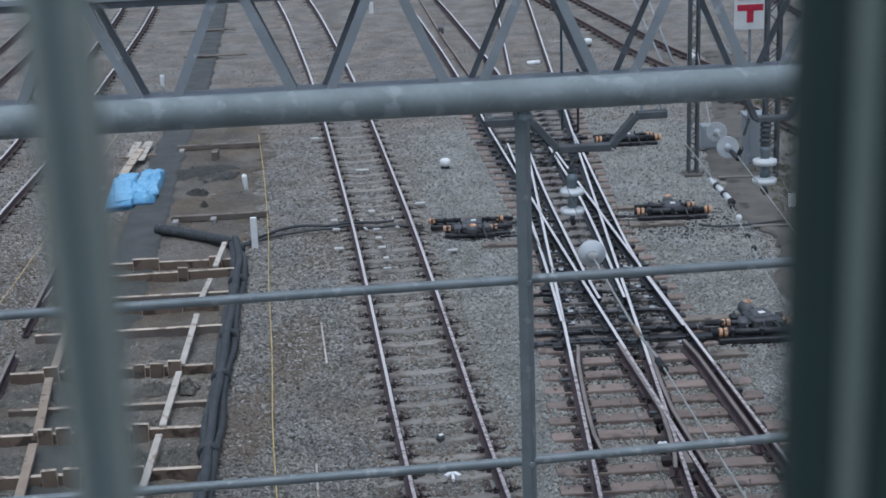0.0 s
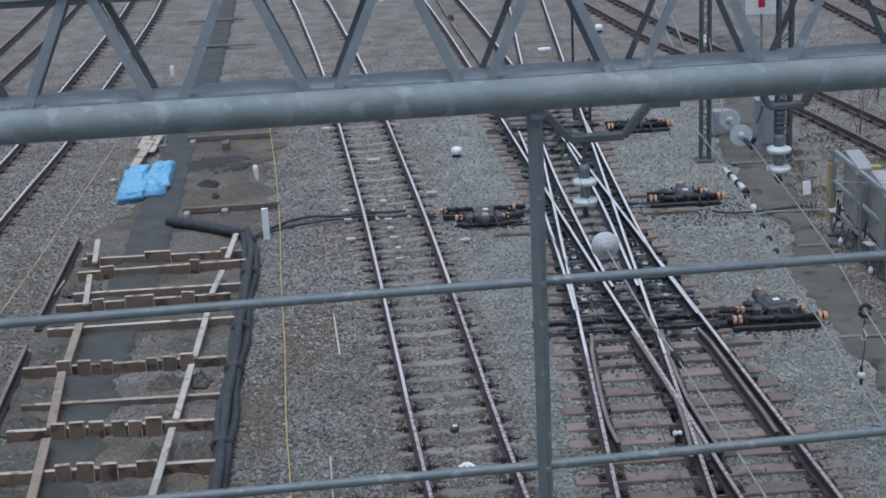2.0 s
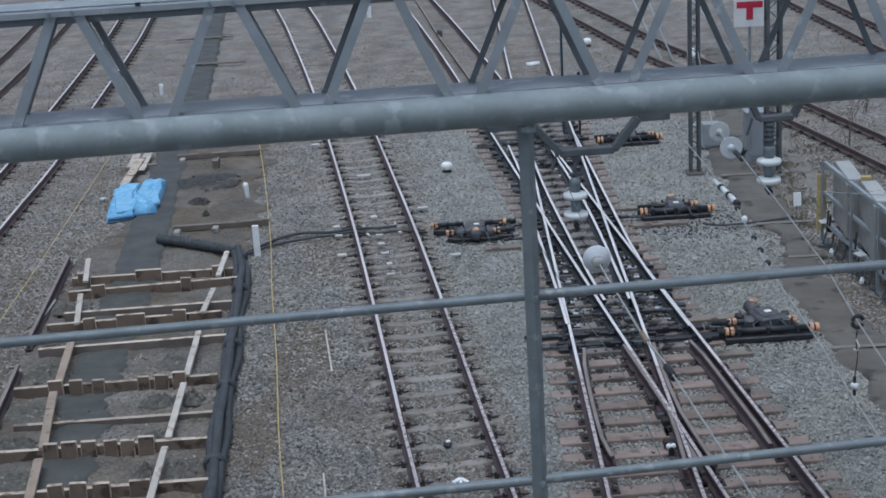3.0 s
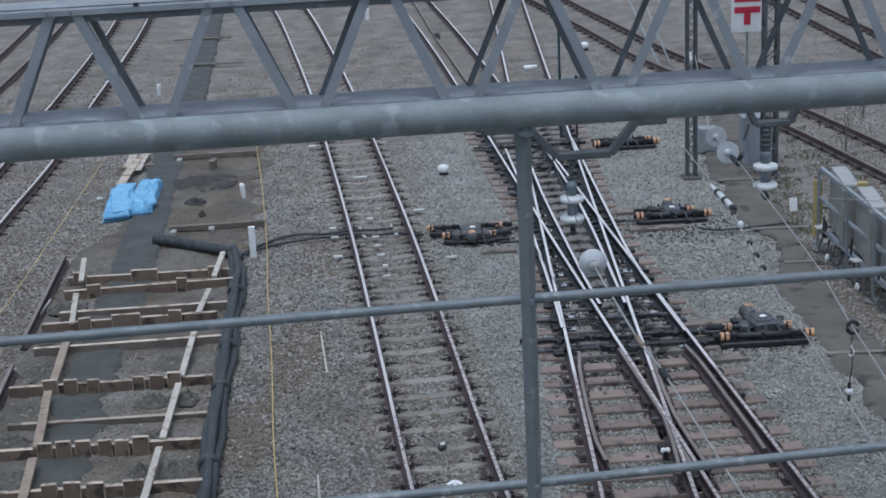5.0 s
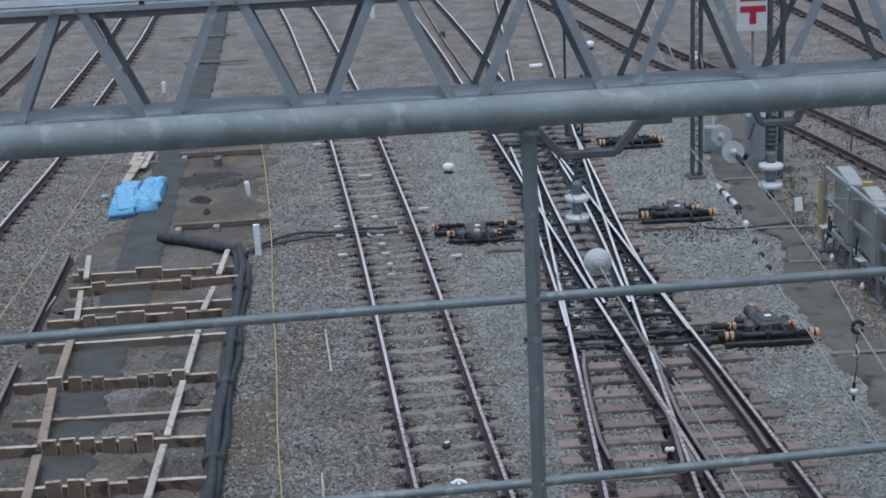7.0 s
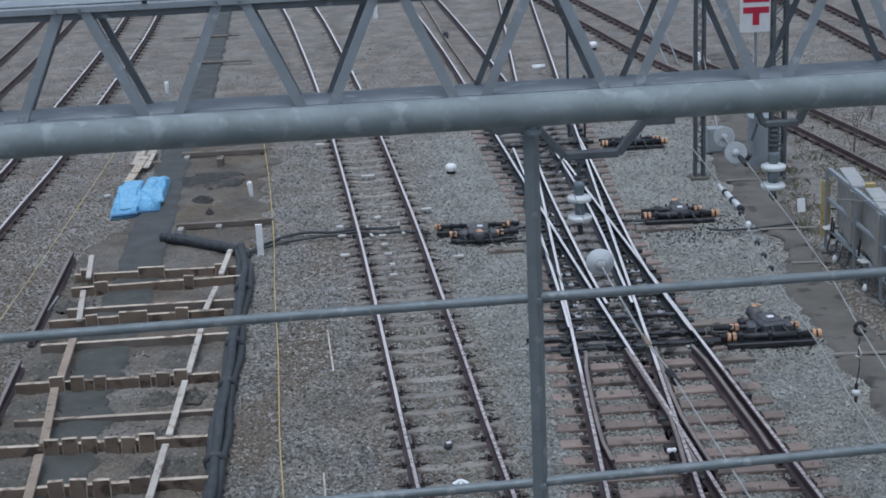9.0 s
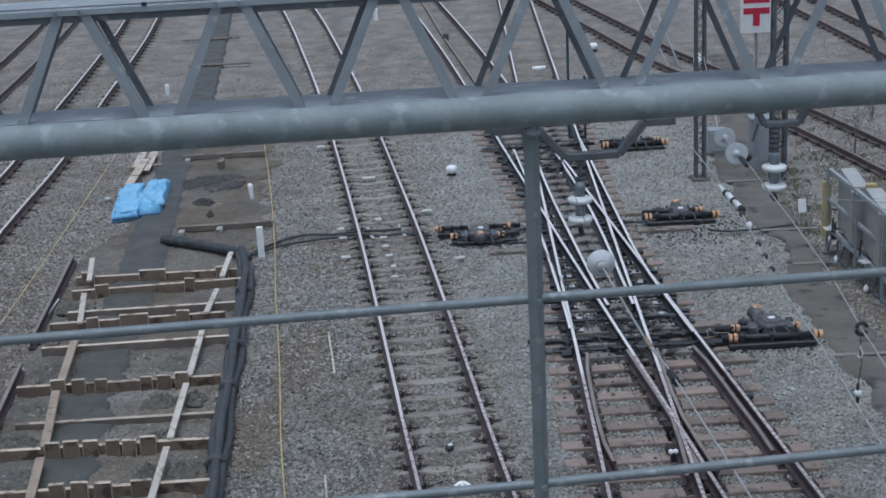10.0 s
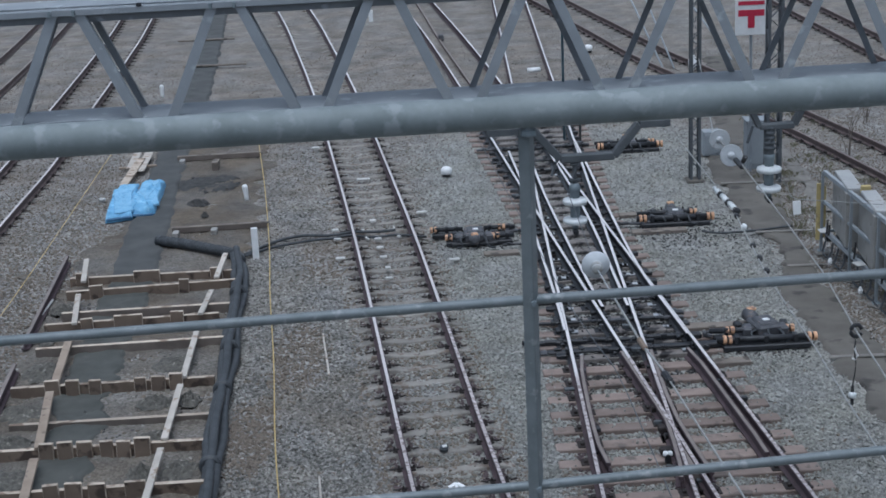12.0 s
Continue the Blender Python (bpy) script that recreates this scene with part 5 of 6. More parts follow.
def build_frame():
    c = thing("timber_formwork", (-4.9, 23, 0), "rough timber formwork frame of notched boards on edge", "formwork")
    bars = [  # left end, right end, top, raised blocks along the board (start, end)
        ((-6.62, 27.48), (-3.70, 27.55), 0.15, ((-6.50, -6.28), (-5.47, -5.0), (-4.10, -3.88))),
        ((-6.53, 26.72), (-3.58, 27.0), 0.15, ((-6.12, -5.88), (-4.58, -4.40))),
        ((-6.38, 25.62), (-3.55, 25.76), 0.14, ()),
        ((-6.55, 25.05), (-3.68, 25.25), 0.15, ((-5.94, -5.74), (-5.40, -4.93), (-4.48, -4.26))),
        ((-6.45, 23.95), (-3.48, 24.12), 0.14, ()),
        ((-6.44, 22.27), (-3.42, 22.37), 0.16, ((-5.92, -5.70), (-5.61, -5.41), (-5.27, -5.09), (-4.60, -4.42), (-4.35, -4.14), (-4.08, -3.88))),
        ((-6.17, 21.03), (-3.24, 21.13), 0.09, ()),
        ((-6.12, 19.98), (-3.14, 20.08), 0.16, ((-5.50, -5.30), (-5.25, -5.04), (-4.99, -4.78), (-4.68, -4.50), (-4.46, -4.27), (-4.22, -4.0))),
        ((-5.97, 18.66), (-3.07, 18.77), 0.16, ((-5.15, -4.95), (-4.88, -4.66), (-4.58, -4.36), (-4.12, -3.85))),
        ((-5.8, 17.2), (-2.95, 17.3), 0.16, ()),
    ]
    for (x0, y0), (x1, y1), top, blocks in bars:
        mat = WOODDARK if top < 0.15 else WOOD
        bm = add_bar(bmesh.new(), (x0, y0, top / 2 - 0.02), (x1, y1, top / 2 - 0.02), 0.08, top + 0.04, bevel=0.006)
        b = part("cross_board", lit_top(bm), [mat, SAWNLIT], c)
        for a, e in blocks:
            ya, ye = (y0 + (y1 - y0) * (v - x0) / (x1 - x0) - 0.062 for v in (a, e))
            lift, tilt = random.uniform(-0.025, 0.015), random.uniform(-0.006, 0.006)
            bm = add_bar(bmesh.new(), (a, ya, top - 0.05 + lift + tilt), (e, ye, top - 0.05 + lift - tilt), random.uniform(0.05, 0.075), 0.29, bevel=0.008)
            part("raised_block", lit_top(bm, True), [WOOD, SAWNLIT], b)
    for p, q, mat in (((-6.40, 28.0), (-6.30, 27.1), PALEWOOD), ((-6.25, 26.4), (-6.02, 24.9), PALEWOOD), ((-5.98, 24.5), (-5.78, 22.3), TAN), ((-5.78, 21.95), (-5.50, 19.95), TAN),
                      ((-5.48, 19.6), (-5.20, 17.2), TAN), ((-3.86, 27.95), (-3.93, 27.0), PALEWOOD), ((-3.93, 26.3), (-3.97, 25.1), PALEWOOD), ((-3.93, 24.5), (-3.87, 22.3), PALEWOOD),
                      ((-3.87, 22.0), (-3.82, 20.05), PALEWOOD), ((-3.82, 19.75), (-3.76, 17.2), PALEWOOD)):
        tilt = 0.14 if q[1] > 26.9 else 0.0
        bm = add_bar(bmesh.new(), (*p, 0.185 + tilt), (*q, 0.185), 0.125 if mat == TAN else 0.095, 0.045, bevel=0.006)
        part("runner", bm, mat, c, "pale sawn timber runner" if mat == PALEWOOD else "")


build_frame()


for p, q in (((-5.95, 36.4), (-4.0, 36.5)), ((-5.23, 30.5), (-3.33, 30.62)), ((-8.2, 52.55), (-6.35, 52.6)), ((-7.4, 47.95), (-5.5, 48.02))):
    far = p[1] > 40
    timber("loose_timber", (*p, 0.07), (*q, 0.07), 0.12 if far else 0.10, 0.05 if far else 0.12, OLDLIT if far else WOODDARK, "weathered timber lying across the work strip", "timbers across the strip")
for x, y in ((-5.12, 30.33), (-4.38, 30.42), (-5.80, 36.18)):
    timber("short_block", (x, y + 0.06, 0.05), (x, y - 0.16, 0.05), 0.12, 0.1, PANEL, "small grey block before a cross timber", "packing blocks")
bm = bmesh.new()
bmesh.ops.create_icosphere(bm, subdivisions=1, radius=0.07, matrix=pose(-7.126, 33.244, 0.02, 0, 0, 20) @ Matrix.Diagonal((1.2, 0.9, 0.7, 1)))
tagged(mesh_object("pale_stone", bm, LID), "single pale stone lying beside the tarpaulin", "stone")
timber("board", (-6.90, 35.55, 0.10), (-6.97, 37.0, 0.10), 0.19, 0.03, PALEWOOD, "pale board lying beside the tarpaulin", "stacked boards")
timber("board", (-6.64, 35.25, 0.10), (-6.70, 37.0, 0.10), 0.20, 0.03, PALEWOOD, "pale board lying beside the tarpaulin", "stacked boards")
timber("board", (-6.78, 33.9, 0.135), (-6.77, 36.3, 0.135), 0.20, 0.03, SAWNLIT, "weathered tan board lying on the pale boards", "stacked boards")
timber("board", (-7.2, 35.75, 0.06), (-6.35, 35.9, 0.06), 0.05, 0.05, TAN, "brown batten under the boards", "stacked boards")
timber("short_block", (-4.95, 35.7, 0.1), (-4.95, 35.35, 0.1), 0.14, 0.2, WOODDARK, "dark short timber block on the dirt")


# ---- tarpaulin bundles ----
def tarp_layer(cx, cy, w, l, h, base, rz, seed, skew=0.0):
    """A folded sheet: flat faces with sharp creases, sagging folds and a ragged rim."""
    bm = bmesh.new()
    nx, ny = 30, 54
    rows = []
    for j in range(ny + 1):
        row = []
        for i in range(nx + 1):
            u, v = i / nx * 2 - 1, j / ny * 2 - 1
            e = max(abs(u) ** 20, abs(v) ** 24)
            z = base + h * (1 - e)
            ridge = 1 - abs(noise.noise(Vector((u * 1.3 + v * 0.8 + seed, v * 2.2, seed)))) * 2.2
            z += h * 0.22 * max(0.0, ridge) ** 6 * (1 - e)
            z += h * 0.30 * noise.noise(Vector((u * 2.3 + seed, v * 3.6, seed * 3)))
            z += 0.022 * (0.5 - abs(noise.noise(Vector((u * 4 + v * 3, v * 8, seed)))))
            x = u * w / 2 * (1 + 0.05 * noise.noise(Vector((v * 1.6, seed, 1)))) + skew * v * l / 2
            y = v * l / 2 * (1 + 0.07 * noise.noise(Vector((u * 1.6, seed, 5)))) + 0.12 * u * w * math.sin(seed)
            row.append(bm.verts.new(pose(cx, cy, 0, 0, 0, rz) @ Vector((x, y, max(z, base)))))
        rows.append(row)
    for a, b in zip(rows, rows[1:]):
        for i in range(nx):
            bm.faces.new((a[i], a[i + 1], b[i + 1], b[i]))
    rim = [e for e in bm.edges if e.is_boundary]
    r = bmesh.ops.extrude_edge_only(bm, edges=rim)
    for v in [g for g in r["geom"] if isinstance(g, bmesh.types.BMVert)]:
        v.co.z = base - 0.03
    bmesh.ops.contextual_create(bm, geom=[e for e in bm.edges if e.is_boundary])
    return bm


def build_tarp(cx, cy, w, l, h, rz, seed, flaps):
    ob = tagged(mesh_object("tarpaulin", tarp_layer(cx, cy, w, l, h, 0.0, rz, seed), TARP), "folded bright blue tarpaulin bundle on the ballast", "tarpaulin", "tarpaulin bundles")
    for dx, dy, fw, fl, base, frz in flaps:
        part("flap", tarp_layer(cx + dx, cy + dy, fw, fl, 0.035, base, rz + frz, seed + dx), TARPFOLD, ob, "paler folded-over flap")
    # dark bars added along the front stand for shade under the lifted edge
    front = [pose(cx, cy, 0, 0, 0, rz) @ Vector((u * w * 0.5, -l / 2 - 0.01 + 0.12 * u * w * math.sin(seed), 0.035)) for u in (-0.9, 0.2, 0.95)]
    for a, b in zip(front, front[1:]):
        part("edge_shade", add_bar(bmesh.new(), a, b, 0.09, 0.05, 0.012), TARPSHADE, ob, "dark blue bar painting the shade under the front edge")


build_tarp(-6.59, 32.72, 0.54, 2.15, 0.13, 5.5, 1.3, ((0.05, -0.15, 0.38, 1.6, 0.14, 5), (-0.05, 0.75, 0.40, 0.8, 0.14, -8)))
build_tarp(-6.10, 33.0, 0.54, 2.3, 0.19, 2, 2.6, ((-0.06, 0.15, 0.34, 1.7, 0.17, -4), (0.09, -0.2, 0.30, 1.3, 0.15, 10)))


# ---- hoses, cables, ropes ----
def build_hoses():
    c = thing("hose_bundle", (-3.4, 24, 0), "thick black corrugated hoses bundled beside the formwork", "hose")
    base = [(-3.75, 28.6), (-3.55, 27.4), (-3.41, 25.1), (-3.30, 23.05), (-3.21, 21.3), (-3.13, 19.7), (-3.02, 18.3), (-2.9, 16)]
    for k, (dx, z, r) in enumerate(((-0.075, 0.085, 0.075), (0.07, 0.08, 0.07), (0.0, 0.20, 0.065))):
        pts = [(p.x + dx * (1 + 0.35 * math.sin(p.y * 1.9 + k)) + 0.008 * math.sin(p.y * 4.3 + k * 2), p.y, z + 0.03 * math.sin(p.y * 2.3 + k * 2)) for p in smooth_path([(x, y, 0) for x, y in base], 0.4)]
        part("hose", tube(bmesh.new(), smooth_path(pts, 0.12), r, 10), HOSE, c, smooth=True)
    part("hose", tube(bmesh.new(), smooth_path([(-5.38, 29.75, 0.10), (-4.8, 29.35, 0.12), (-4.1, 28.9, 0.10), (-3.75, 28.6, 0.1), (-3.62, 28.2, 0.1)], 0.1), 0.095, 12), HOSE, c, "thick corrugated end of the hose", True)
    bm = bmesh.new()
    for p in smooth_path([(-5.38, 29.75, 0.10), (-4.8, 29.35, 0.12), (-4.1, 28.9, 0.10), (-3.75, 28.6, 0.1)], 0.09):
        lathe(bm, [(0.09, -0.02), (0.103, -0.012), (0.103, 0.012), (0.09, 0.02)], Matrix.Translation(p) @ Vector((0.63, -0.45, 0)).to_track_quat("Z", "Y").to_matrix().to_4x4(), 12)
    part("corrugation", bm, HOSE, c)
    for y, x in ((26.3, -3.48), (23.6, -3.33), (21.9, -3.24), (19.3, -3.11)):
        bm = lathe(bmesh.new(), [(0.12, -0.06), (0.15, -0.03), (0.15, 0.03), (0.12, 0.06)], Matrix.Translation((x, y, 0.12)) @ pose(0, 0, 0, 90, 0, 4), 16)
        part("binding", bm, HOSE, c, "dark band round the hoses")
    c = thing("signal_cable", (-2.4, 30, 0), "dark signal cables running to the through track", "cable")
    for r, run in ((0.03, ((-3.65, 28.75), (-3.1, 29.55), (-2.6, 29.8), (-2.1, 29.82), (-1.7, 29.87), (-1.41, 29.88), (-1.11, 29.93), (-0.8, 29.9))),
                   (0.026, ((-3.6, 28.7), (-3.05, 29.25), (-2.3, 29.5), (-2.05, 29.62), (-1.69, 29.68), (-1.32, 29.55), (-1.03, 29.6), (-0.75, 29.55), (-0.2, 29.45)))):
        part("cable", tube(bmesh.new(), smooth_path([(x, y, 0.03 + 0.02 * math.sin(x * 7)) for x, y in run], 0.12), r, 8), HOSE, c, smooth=True)


build_hoses()
cab_bm = tube(bmesh.new(), smooth_path([(5.0, 28.9, 0.04), (5.3, 28.75, 0.03), (5.9, 28.7, 0.06), (6.7, 28.9, 0.06)], 0.15), 0.022, 8)
tagged(mesh_object("ground_cable", cab_bm, HOSE, True), "dark cable from a point machine across the walkway", "cable")
rope_bm = tube(bmesh.new(), smooth_path([(-4.12, 37.2, 0.12), (-3.66, 33.5, 0.07), (-3.17, 29.0, 0.10), (-2.93, 26.3, 0.07), (-2.6, 23.1, 0.06), (-2.33, 20.1, 0.06), (-2.1, 18.0, 0.06), (-1.9, 16, 0.06)], 0.4), 0.0101, 6)
tagged(mesh_object("rope", rope_bm, ROPE, True), "thin yellow boundary rope along the work site", "rope", "boundary ropes")
rope_bm = tube(bmesh.new(), smooth_path([(-7.65, 38, 0.06), (-7.55, 32, 0.06), (-7.49, 28, 0.06), (-7.48, 25.8, 0.06), (-7.5, 20, 0.06)], 0.5), 0.008, 6)
tagged(mesh_object("rope", rope_bm, ROPE, True), "thin faded yellow rope along the siding", "rope", "boundary ropes")

# ---- old rails and angle steel lying by the formwork ----
for pts in (((-6.93, 28.75), (-6.68, 24.2)), ((-6.60, 23.2), (-6.35, 19.6))):
    bm = sweep(bmesh.new(), [(x, y, 0.03) for x, y in pts], RAIL, top=HEAD)
    tagged(mesh_object("loose_rail", bm, [RUST, DULLHEAD]), "rusty length of old rail lying on the ballast", "rail", "loose rails")
timber("spacer", (-6.75, 26.6, 0.05), (-6.78, 25.3, 0.05), 0.04, 0.03, LID, "thin pale strip beside the loose rail")


bm = sweep(bmesh.new(), smooth_path([(1.16, 43.2, -0.1), (0.86, 46.1, -0.1), (0.38, 50.67, -0.1), (-0.25, 57.6, -0.1), (-1.1, 66, -0.1)], 1.0), RAIL, top=HEAD)
tagged(mesh_object("loose_rail", bm, [OLDRUST, DULLHEAD]), "dull spare rail lying between the running rails", "rail", "loose rails")
bm = add_box(bmesh.new(), (0.42, 50.8, 0.09), (0.15, 0.24, 0.2), rz=8, bevel=0.02)
tagged(mesh_object("junction_case", bm, MACHINE), "small dark junction case beside the spare rail", "case")


# ---- stakes, markers and track fittings ----
def stake(x, y, h, w, lean, label, mat=None):
    bm = add_box(bmesh.new(), (0, 0, h / 2 - 0.05), (w, w * 0.6, h), bevel=0.006)
    bmesh.ops.transform(bm, matrix=pose(x, y, 0, lean, 0, 4), verts=bm.verts)
    return tagged(mesh_object("stake", bm, mat or PALEWOOD), label, "stake", "white stakes")


stake(-3.40, 28.7, 0.62, 0.12, 0, "white-painted wooden stake leaning beside the hose", WHITE)


def peg(x, y, h, r, lean, label):
    """A short round-headed post, narrower towards the ground."""
    bm = lathe(bmesh.new(), [(r * 0.8, -0.08), (r * 0.82, h * 0.2), (r * 0.95, h * 0.55), (r, h * 0.75), (r * 0.95, h * 0.9), (r * 0.6, h * 0.98), (0.005, h)], pose(x, y, 0, 0, lean, 0), 14)
    tagged(mesh_object("peg", bm, WHITE, True), label, "peg", "white stakes")


peg(-3.98, 32.8, 0.33, 0.058, -5, "short round-headed white peg in the dirt")
peg(-7.44, 44.0, 0.33, 0.062, 0, "short round-headed white peg on the ballast")
stake(-1.93, 55.4, 0.40, 0.14, 0, "short white marker post beside the through track", WHITE)


def marker(x, y, size, h, label, mat=None, z=0.0):
    c = thing("track_marker", (x, y, z), label, "marker", "small track markers")
    part("base", add_box(bmesh.new(), (x, y, z + 0.02), (size * 0.9, size * 0.9, 0.06), bevel=0.01), BLACKSTEEL, c)
    part("cap", lathe(bmesh.new(), [(size * 0.4, 0.03), (size * 0.62, 0.05), (size * 0.62, h), (size * 0.4, h + 0.03), (0.01, h + 0.04)], Matrix.Translation((x, y, z)), 14), mat or WHITE, c, "white cap", True)


marker(0.27, 34.0, 0.19, 0.16, "white capped survey marker in the ballast")
marker(4.80, 47.7, 0.20, 0.18, "white capped marker beside the far siding")
stud = thing("rail_stud", (-0.04, 19.75, 0), "dark round stud with a white reflector between the rails", "marker", "small track markers")
part("dome", lathe(bmesh.new(), [(0.06, -0.03), (0.06, 0.0), (0.05, 0.03), (0.02, 0.04)], Matrix.Translation((-0.04, 19.75, 0)), 14), DARKSTEEL, stud, "dark dome", True)
part("reflector", add_box(bmesh.new(), (-0.03, 19.72, 0.042), (0.065, 0.045, 0.025), rz=25, bevel=0.008), WHITE, stud, "white reflector")
twin = thing("twin_cap", (2.85, 18.98, 0.0), "white twin-domed cap beside the turnout frog", "marker", "small track markers")
part("base", add_box(bmesh.new(), (2.85, 18.98, 0.06), (0.07, 0.07, 0.13), bevel=0.01), BLACKSTEEL, twin)
for s in (-1, 1):
    part("dome", lathe(bmesh.new(), [(0.02, -0.045), (0.045, -0.03), (0.048, 0.01), (0.036, 0.035), (0.005, 0.05)], pose(2.85 + s * 0.03, 18.98, 0.125) @ Matrix.Diagonal((0.75, 0.75, 0.8, 1)), 12), WHITE, twin, "white dome", True)
bm = bmesh.new()
add_box(bm, (0.10, 18.42, 0.05), (0.036, 0.24, 0.04), rz=4)
for s in (-1, 1):
    add_box(bm, (0.10 + s * 0.05, 18.46, 0.06), (0.115, 0.055, 0.03), rz=-s * 42, ry=s * 8)
tagged(mesh_object("arrow_marker", bm, WHITE), "small white arrow-shaped marker between the rails", "marker", "small track markers")
bm = tube(bmesh.new(), [(2.76, 44.5, 0.16), (3.12, 44.55, 0.16)], 0.07, 12)
tagged(mesh_object("white_drum", bm, WHITE, True), "short white cylinder lying between the far rails", "drum")


def build_plates():
    for x, y, w, d, rz in ((-2.77, 37.0, 0.22, 0.14, 5), (-1.55, 33.9, 0.34, 0.12, 4), (-1.26, 30.66, 0.14, 0.16, 5), (-1.98, 30.11, 0.15, 0.14, 5), (-1.91, 29.5, 0.17, 0.1, 4), (-1.13, 29.4, 0.16, 0.1, 3),
                           (-1.08, 28.83, 0.15, 0.12, 12), (-1.0, 28.24, 0.16, 0.1, 0), (-0.91, 27.59, 0.12, 0.13, 4), (-0.88, 26.99, 0.16, 0.09, 8), (-1.8, 28.27, 0.20, 0.13, 6), (-0.29, 31.1, 0.24, 0.12, 6),
                           (-1.43, 29.98, 0.06, 0.18, 15), (-0.83, 30.06, 0.04, 0.2, 5), (-0.74, 29.54, 0.07, 0.2, 20), (-1.34, 29.46, 0.06, 0.2, 22), (0.3, 27.9, 0.22, 0.1, 6)):
        bm = add_box(bmesh.new(), (x, y, 0.03), (w * 0.85, d * 0.8, 0.04), rz=rz, bevel=0.01)
        tagged(mesh_object("cable_bracket", bm, LID), "small pale cable bracket among the sleepers", "bracket", "cable brackets")


build_plates()
for p, q in (((-1.90, 24.2), (-1.71, 22.4)), ((-1.66, 18.9), (-1.55, 17.6))):
    timber("marker_stick", (*p, 0.07), (*q, 0.07), 0.03, 0.03, PALEWOOD, "thin pale stick lying on the ballast", "sticks")


def spoil(cx, cy, w, l, seed, mat=None, h=0.075, label="dark wet spoil heap on the dirt"):
    bm = bmesh.new()
    rows = []
    for j in range(41):
        row = []
        for i in range(41):
            u, v = i / 20 - 1, j / 20 - 1
            k = 1 + 0.35 * noise.noise(Vector((math.atan2(v, u) * 1.6, seed, 0)))
            rr = math.hypot(u, v) / k
            row.append(bm.verts.new((cx + u * w / 2, cy + v * l / 2, h * (1 - rr * rr) * (1 + 1.2 * noise.noise(Vector((u * 5, v * 5, seed)))) + 0.01)))
        rows.append(row)
    for a, b in zip(rows, rows[1:]):
        for i in range(40):
            bm.faces.new((a[i], a[i + 1], b[i + 1], b[i]))
    for f in [f for f in bm.faces if f.calc_center_median().z < 0.012 + 0.012 * noise.noise(f.calc_center_median() * 7)]:
        bm.faces.remove(f)
    tagged(mesh_object("spoil_heap", bm, mat or SPOIL, True), label, "spoil", kind="stuff")


for k, (x, y, w, l) in enumerate(((-6.15, 21.55, 0.75, 0.8), (-6.2, 23.2, 0.6, 0.9), (-6.05, 20.45, 0.6, 0.7), (-5.85, 19.25, 0.7, 0.9), (-5.75, 18.2, 0.6, 0.6), (-4.2, 21.75, 0.6, 0.5), (-4.0, 20.55, 0.5, 0.5),
                                  (-3.55, 19.4, 0.5, 0.7), (-4.05, 19.35, 0.4, 0.5), (-4.15, 23.3, 0.7, 0.8), (-6.45, 24.7, 0.4, 0.7), (-3.75, 21.8, 0.4, 0.5), (-4.3, 18.2, 0.6, 0.6), (-6.5, 26.1, 0.4, 0.6))):
    spoil(x, y, w, l, k + 11.0, RUBBLE, 0.05 + 0.02 * (k % 3), "dark damp rubble between the formwork boards")
spoil(-4.95, 34.2, 1.4, 1.5, 2.0, None, 0.03)
spoil(-5.0, 32.6, 0.42, 0.45, 5.0)
spoil(-4.72, 31.6, 0.16, 0.2, 7.0)


# ---- stays and white fittings by the far sidings ----
for p, q in (((5.55, 50.0, 3.0), (6.55, 43.8, 0.0)), ((6.15, 50.5, 3.0), (6.9, 44.6, 0.0)), ((7.4, 50.5, 2.2), (8.4, 44.0, 0.3))):
    bm = tube(bmesh.new(), [p, q], 0.028, 8)
    tagged(mesh_object("stay_pole", bm, CABINET, True), "grey slanting stay pole by the far siding", "stay", "stay poles")
bm = lathe(bmesh.new(), [(0.05, 0), (0.11, 0.06), (0.12, 0.3), (0.05, 0.42)], Matrix.Translation((7.35, 44.2, 0)), 12)
tagged(mesh_object("white_marker", bm, WHITE, True), "short white bollard by the far siding", "bollard")


# ---- bare shrubs and dry weeds beyond the walkway ----
def bare_shrub(x, y, h, seed, label):
    rnd = random.Random(seed)
    c = thing("bare_shrub", (x, y, 0), label, "shrub", "bare shrubs")
    for k in range(4):
        a, lean = rnd.uniform(0, 6.28), rnd.uniform(0.1, 0.5)
        top = h * rnd.uniform(0.6, 1.0)
        bm = bmesh.new()
        pts = [Vector((x + 0.04 * math.cos(a), y + 0.04 * math.sin(a), -0.05))]
        for j in range(1, 6):
            f = j / 5
            pts.append(Vector((x + math.cos(a) * lean * f ** 1.5 * h + rnd.uniform(-0.03, 0.03), y + math.sin(a) * lean * f ** 1.5 * h, top * f)))
        for i, (p, q) in enumerate(zip(pts, pts[1:])):
            add_bar(bm, p, q, 0.016 * (1 - i * 0.15), 0.016 * (1 - i * 0.15))
            if i:
                s = Vector((rnd.uniform(-0.2, 0.2), rnd.uniform(-0.2, 0.2), rnd.uniform(0.12, 0.3)))
                add_bar(bm, q, q + s, 0.008, 0.008)
                add_bar(bm, q + s * 0.5, q + s * 0.5 + Vector((s.y * 0.6, -s.x * 0.6, s.z * 0.5)), 0.006, 0.006)
        part("stem", bm, WOODDARK, c)


for k, (x, y, h) in enumerate(((9.15, 34.3, 1.4), (10.3, 37.2, 1.0))):
    bare_shrub(x, y, h, 40 + k, "thin leafless brown shrub by the rusty siding")


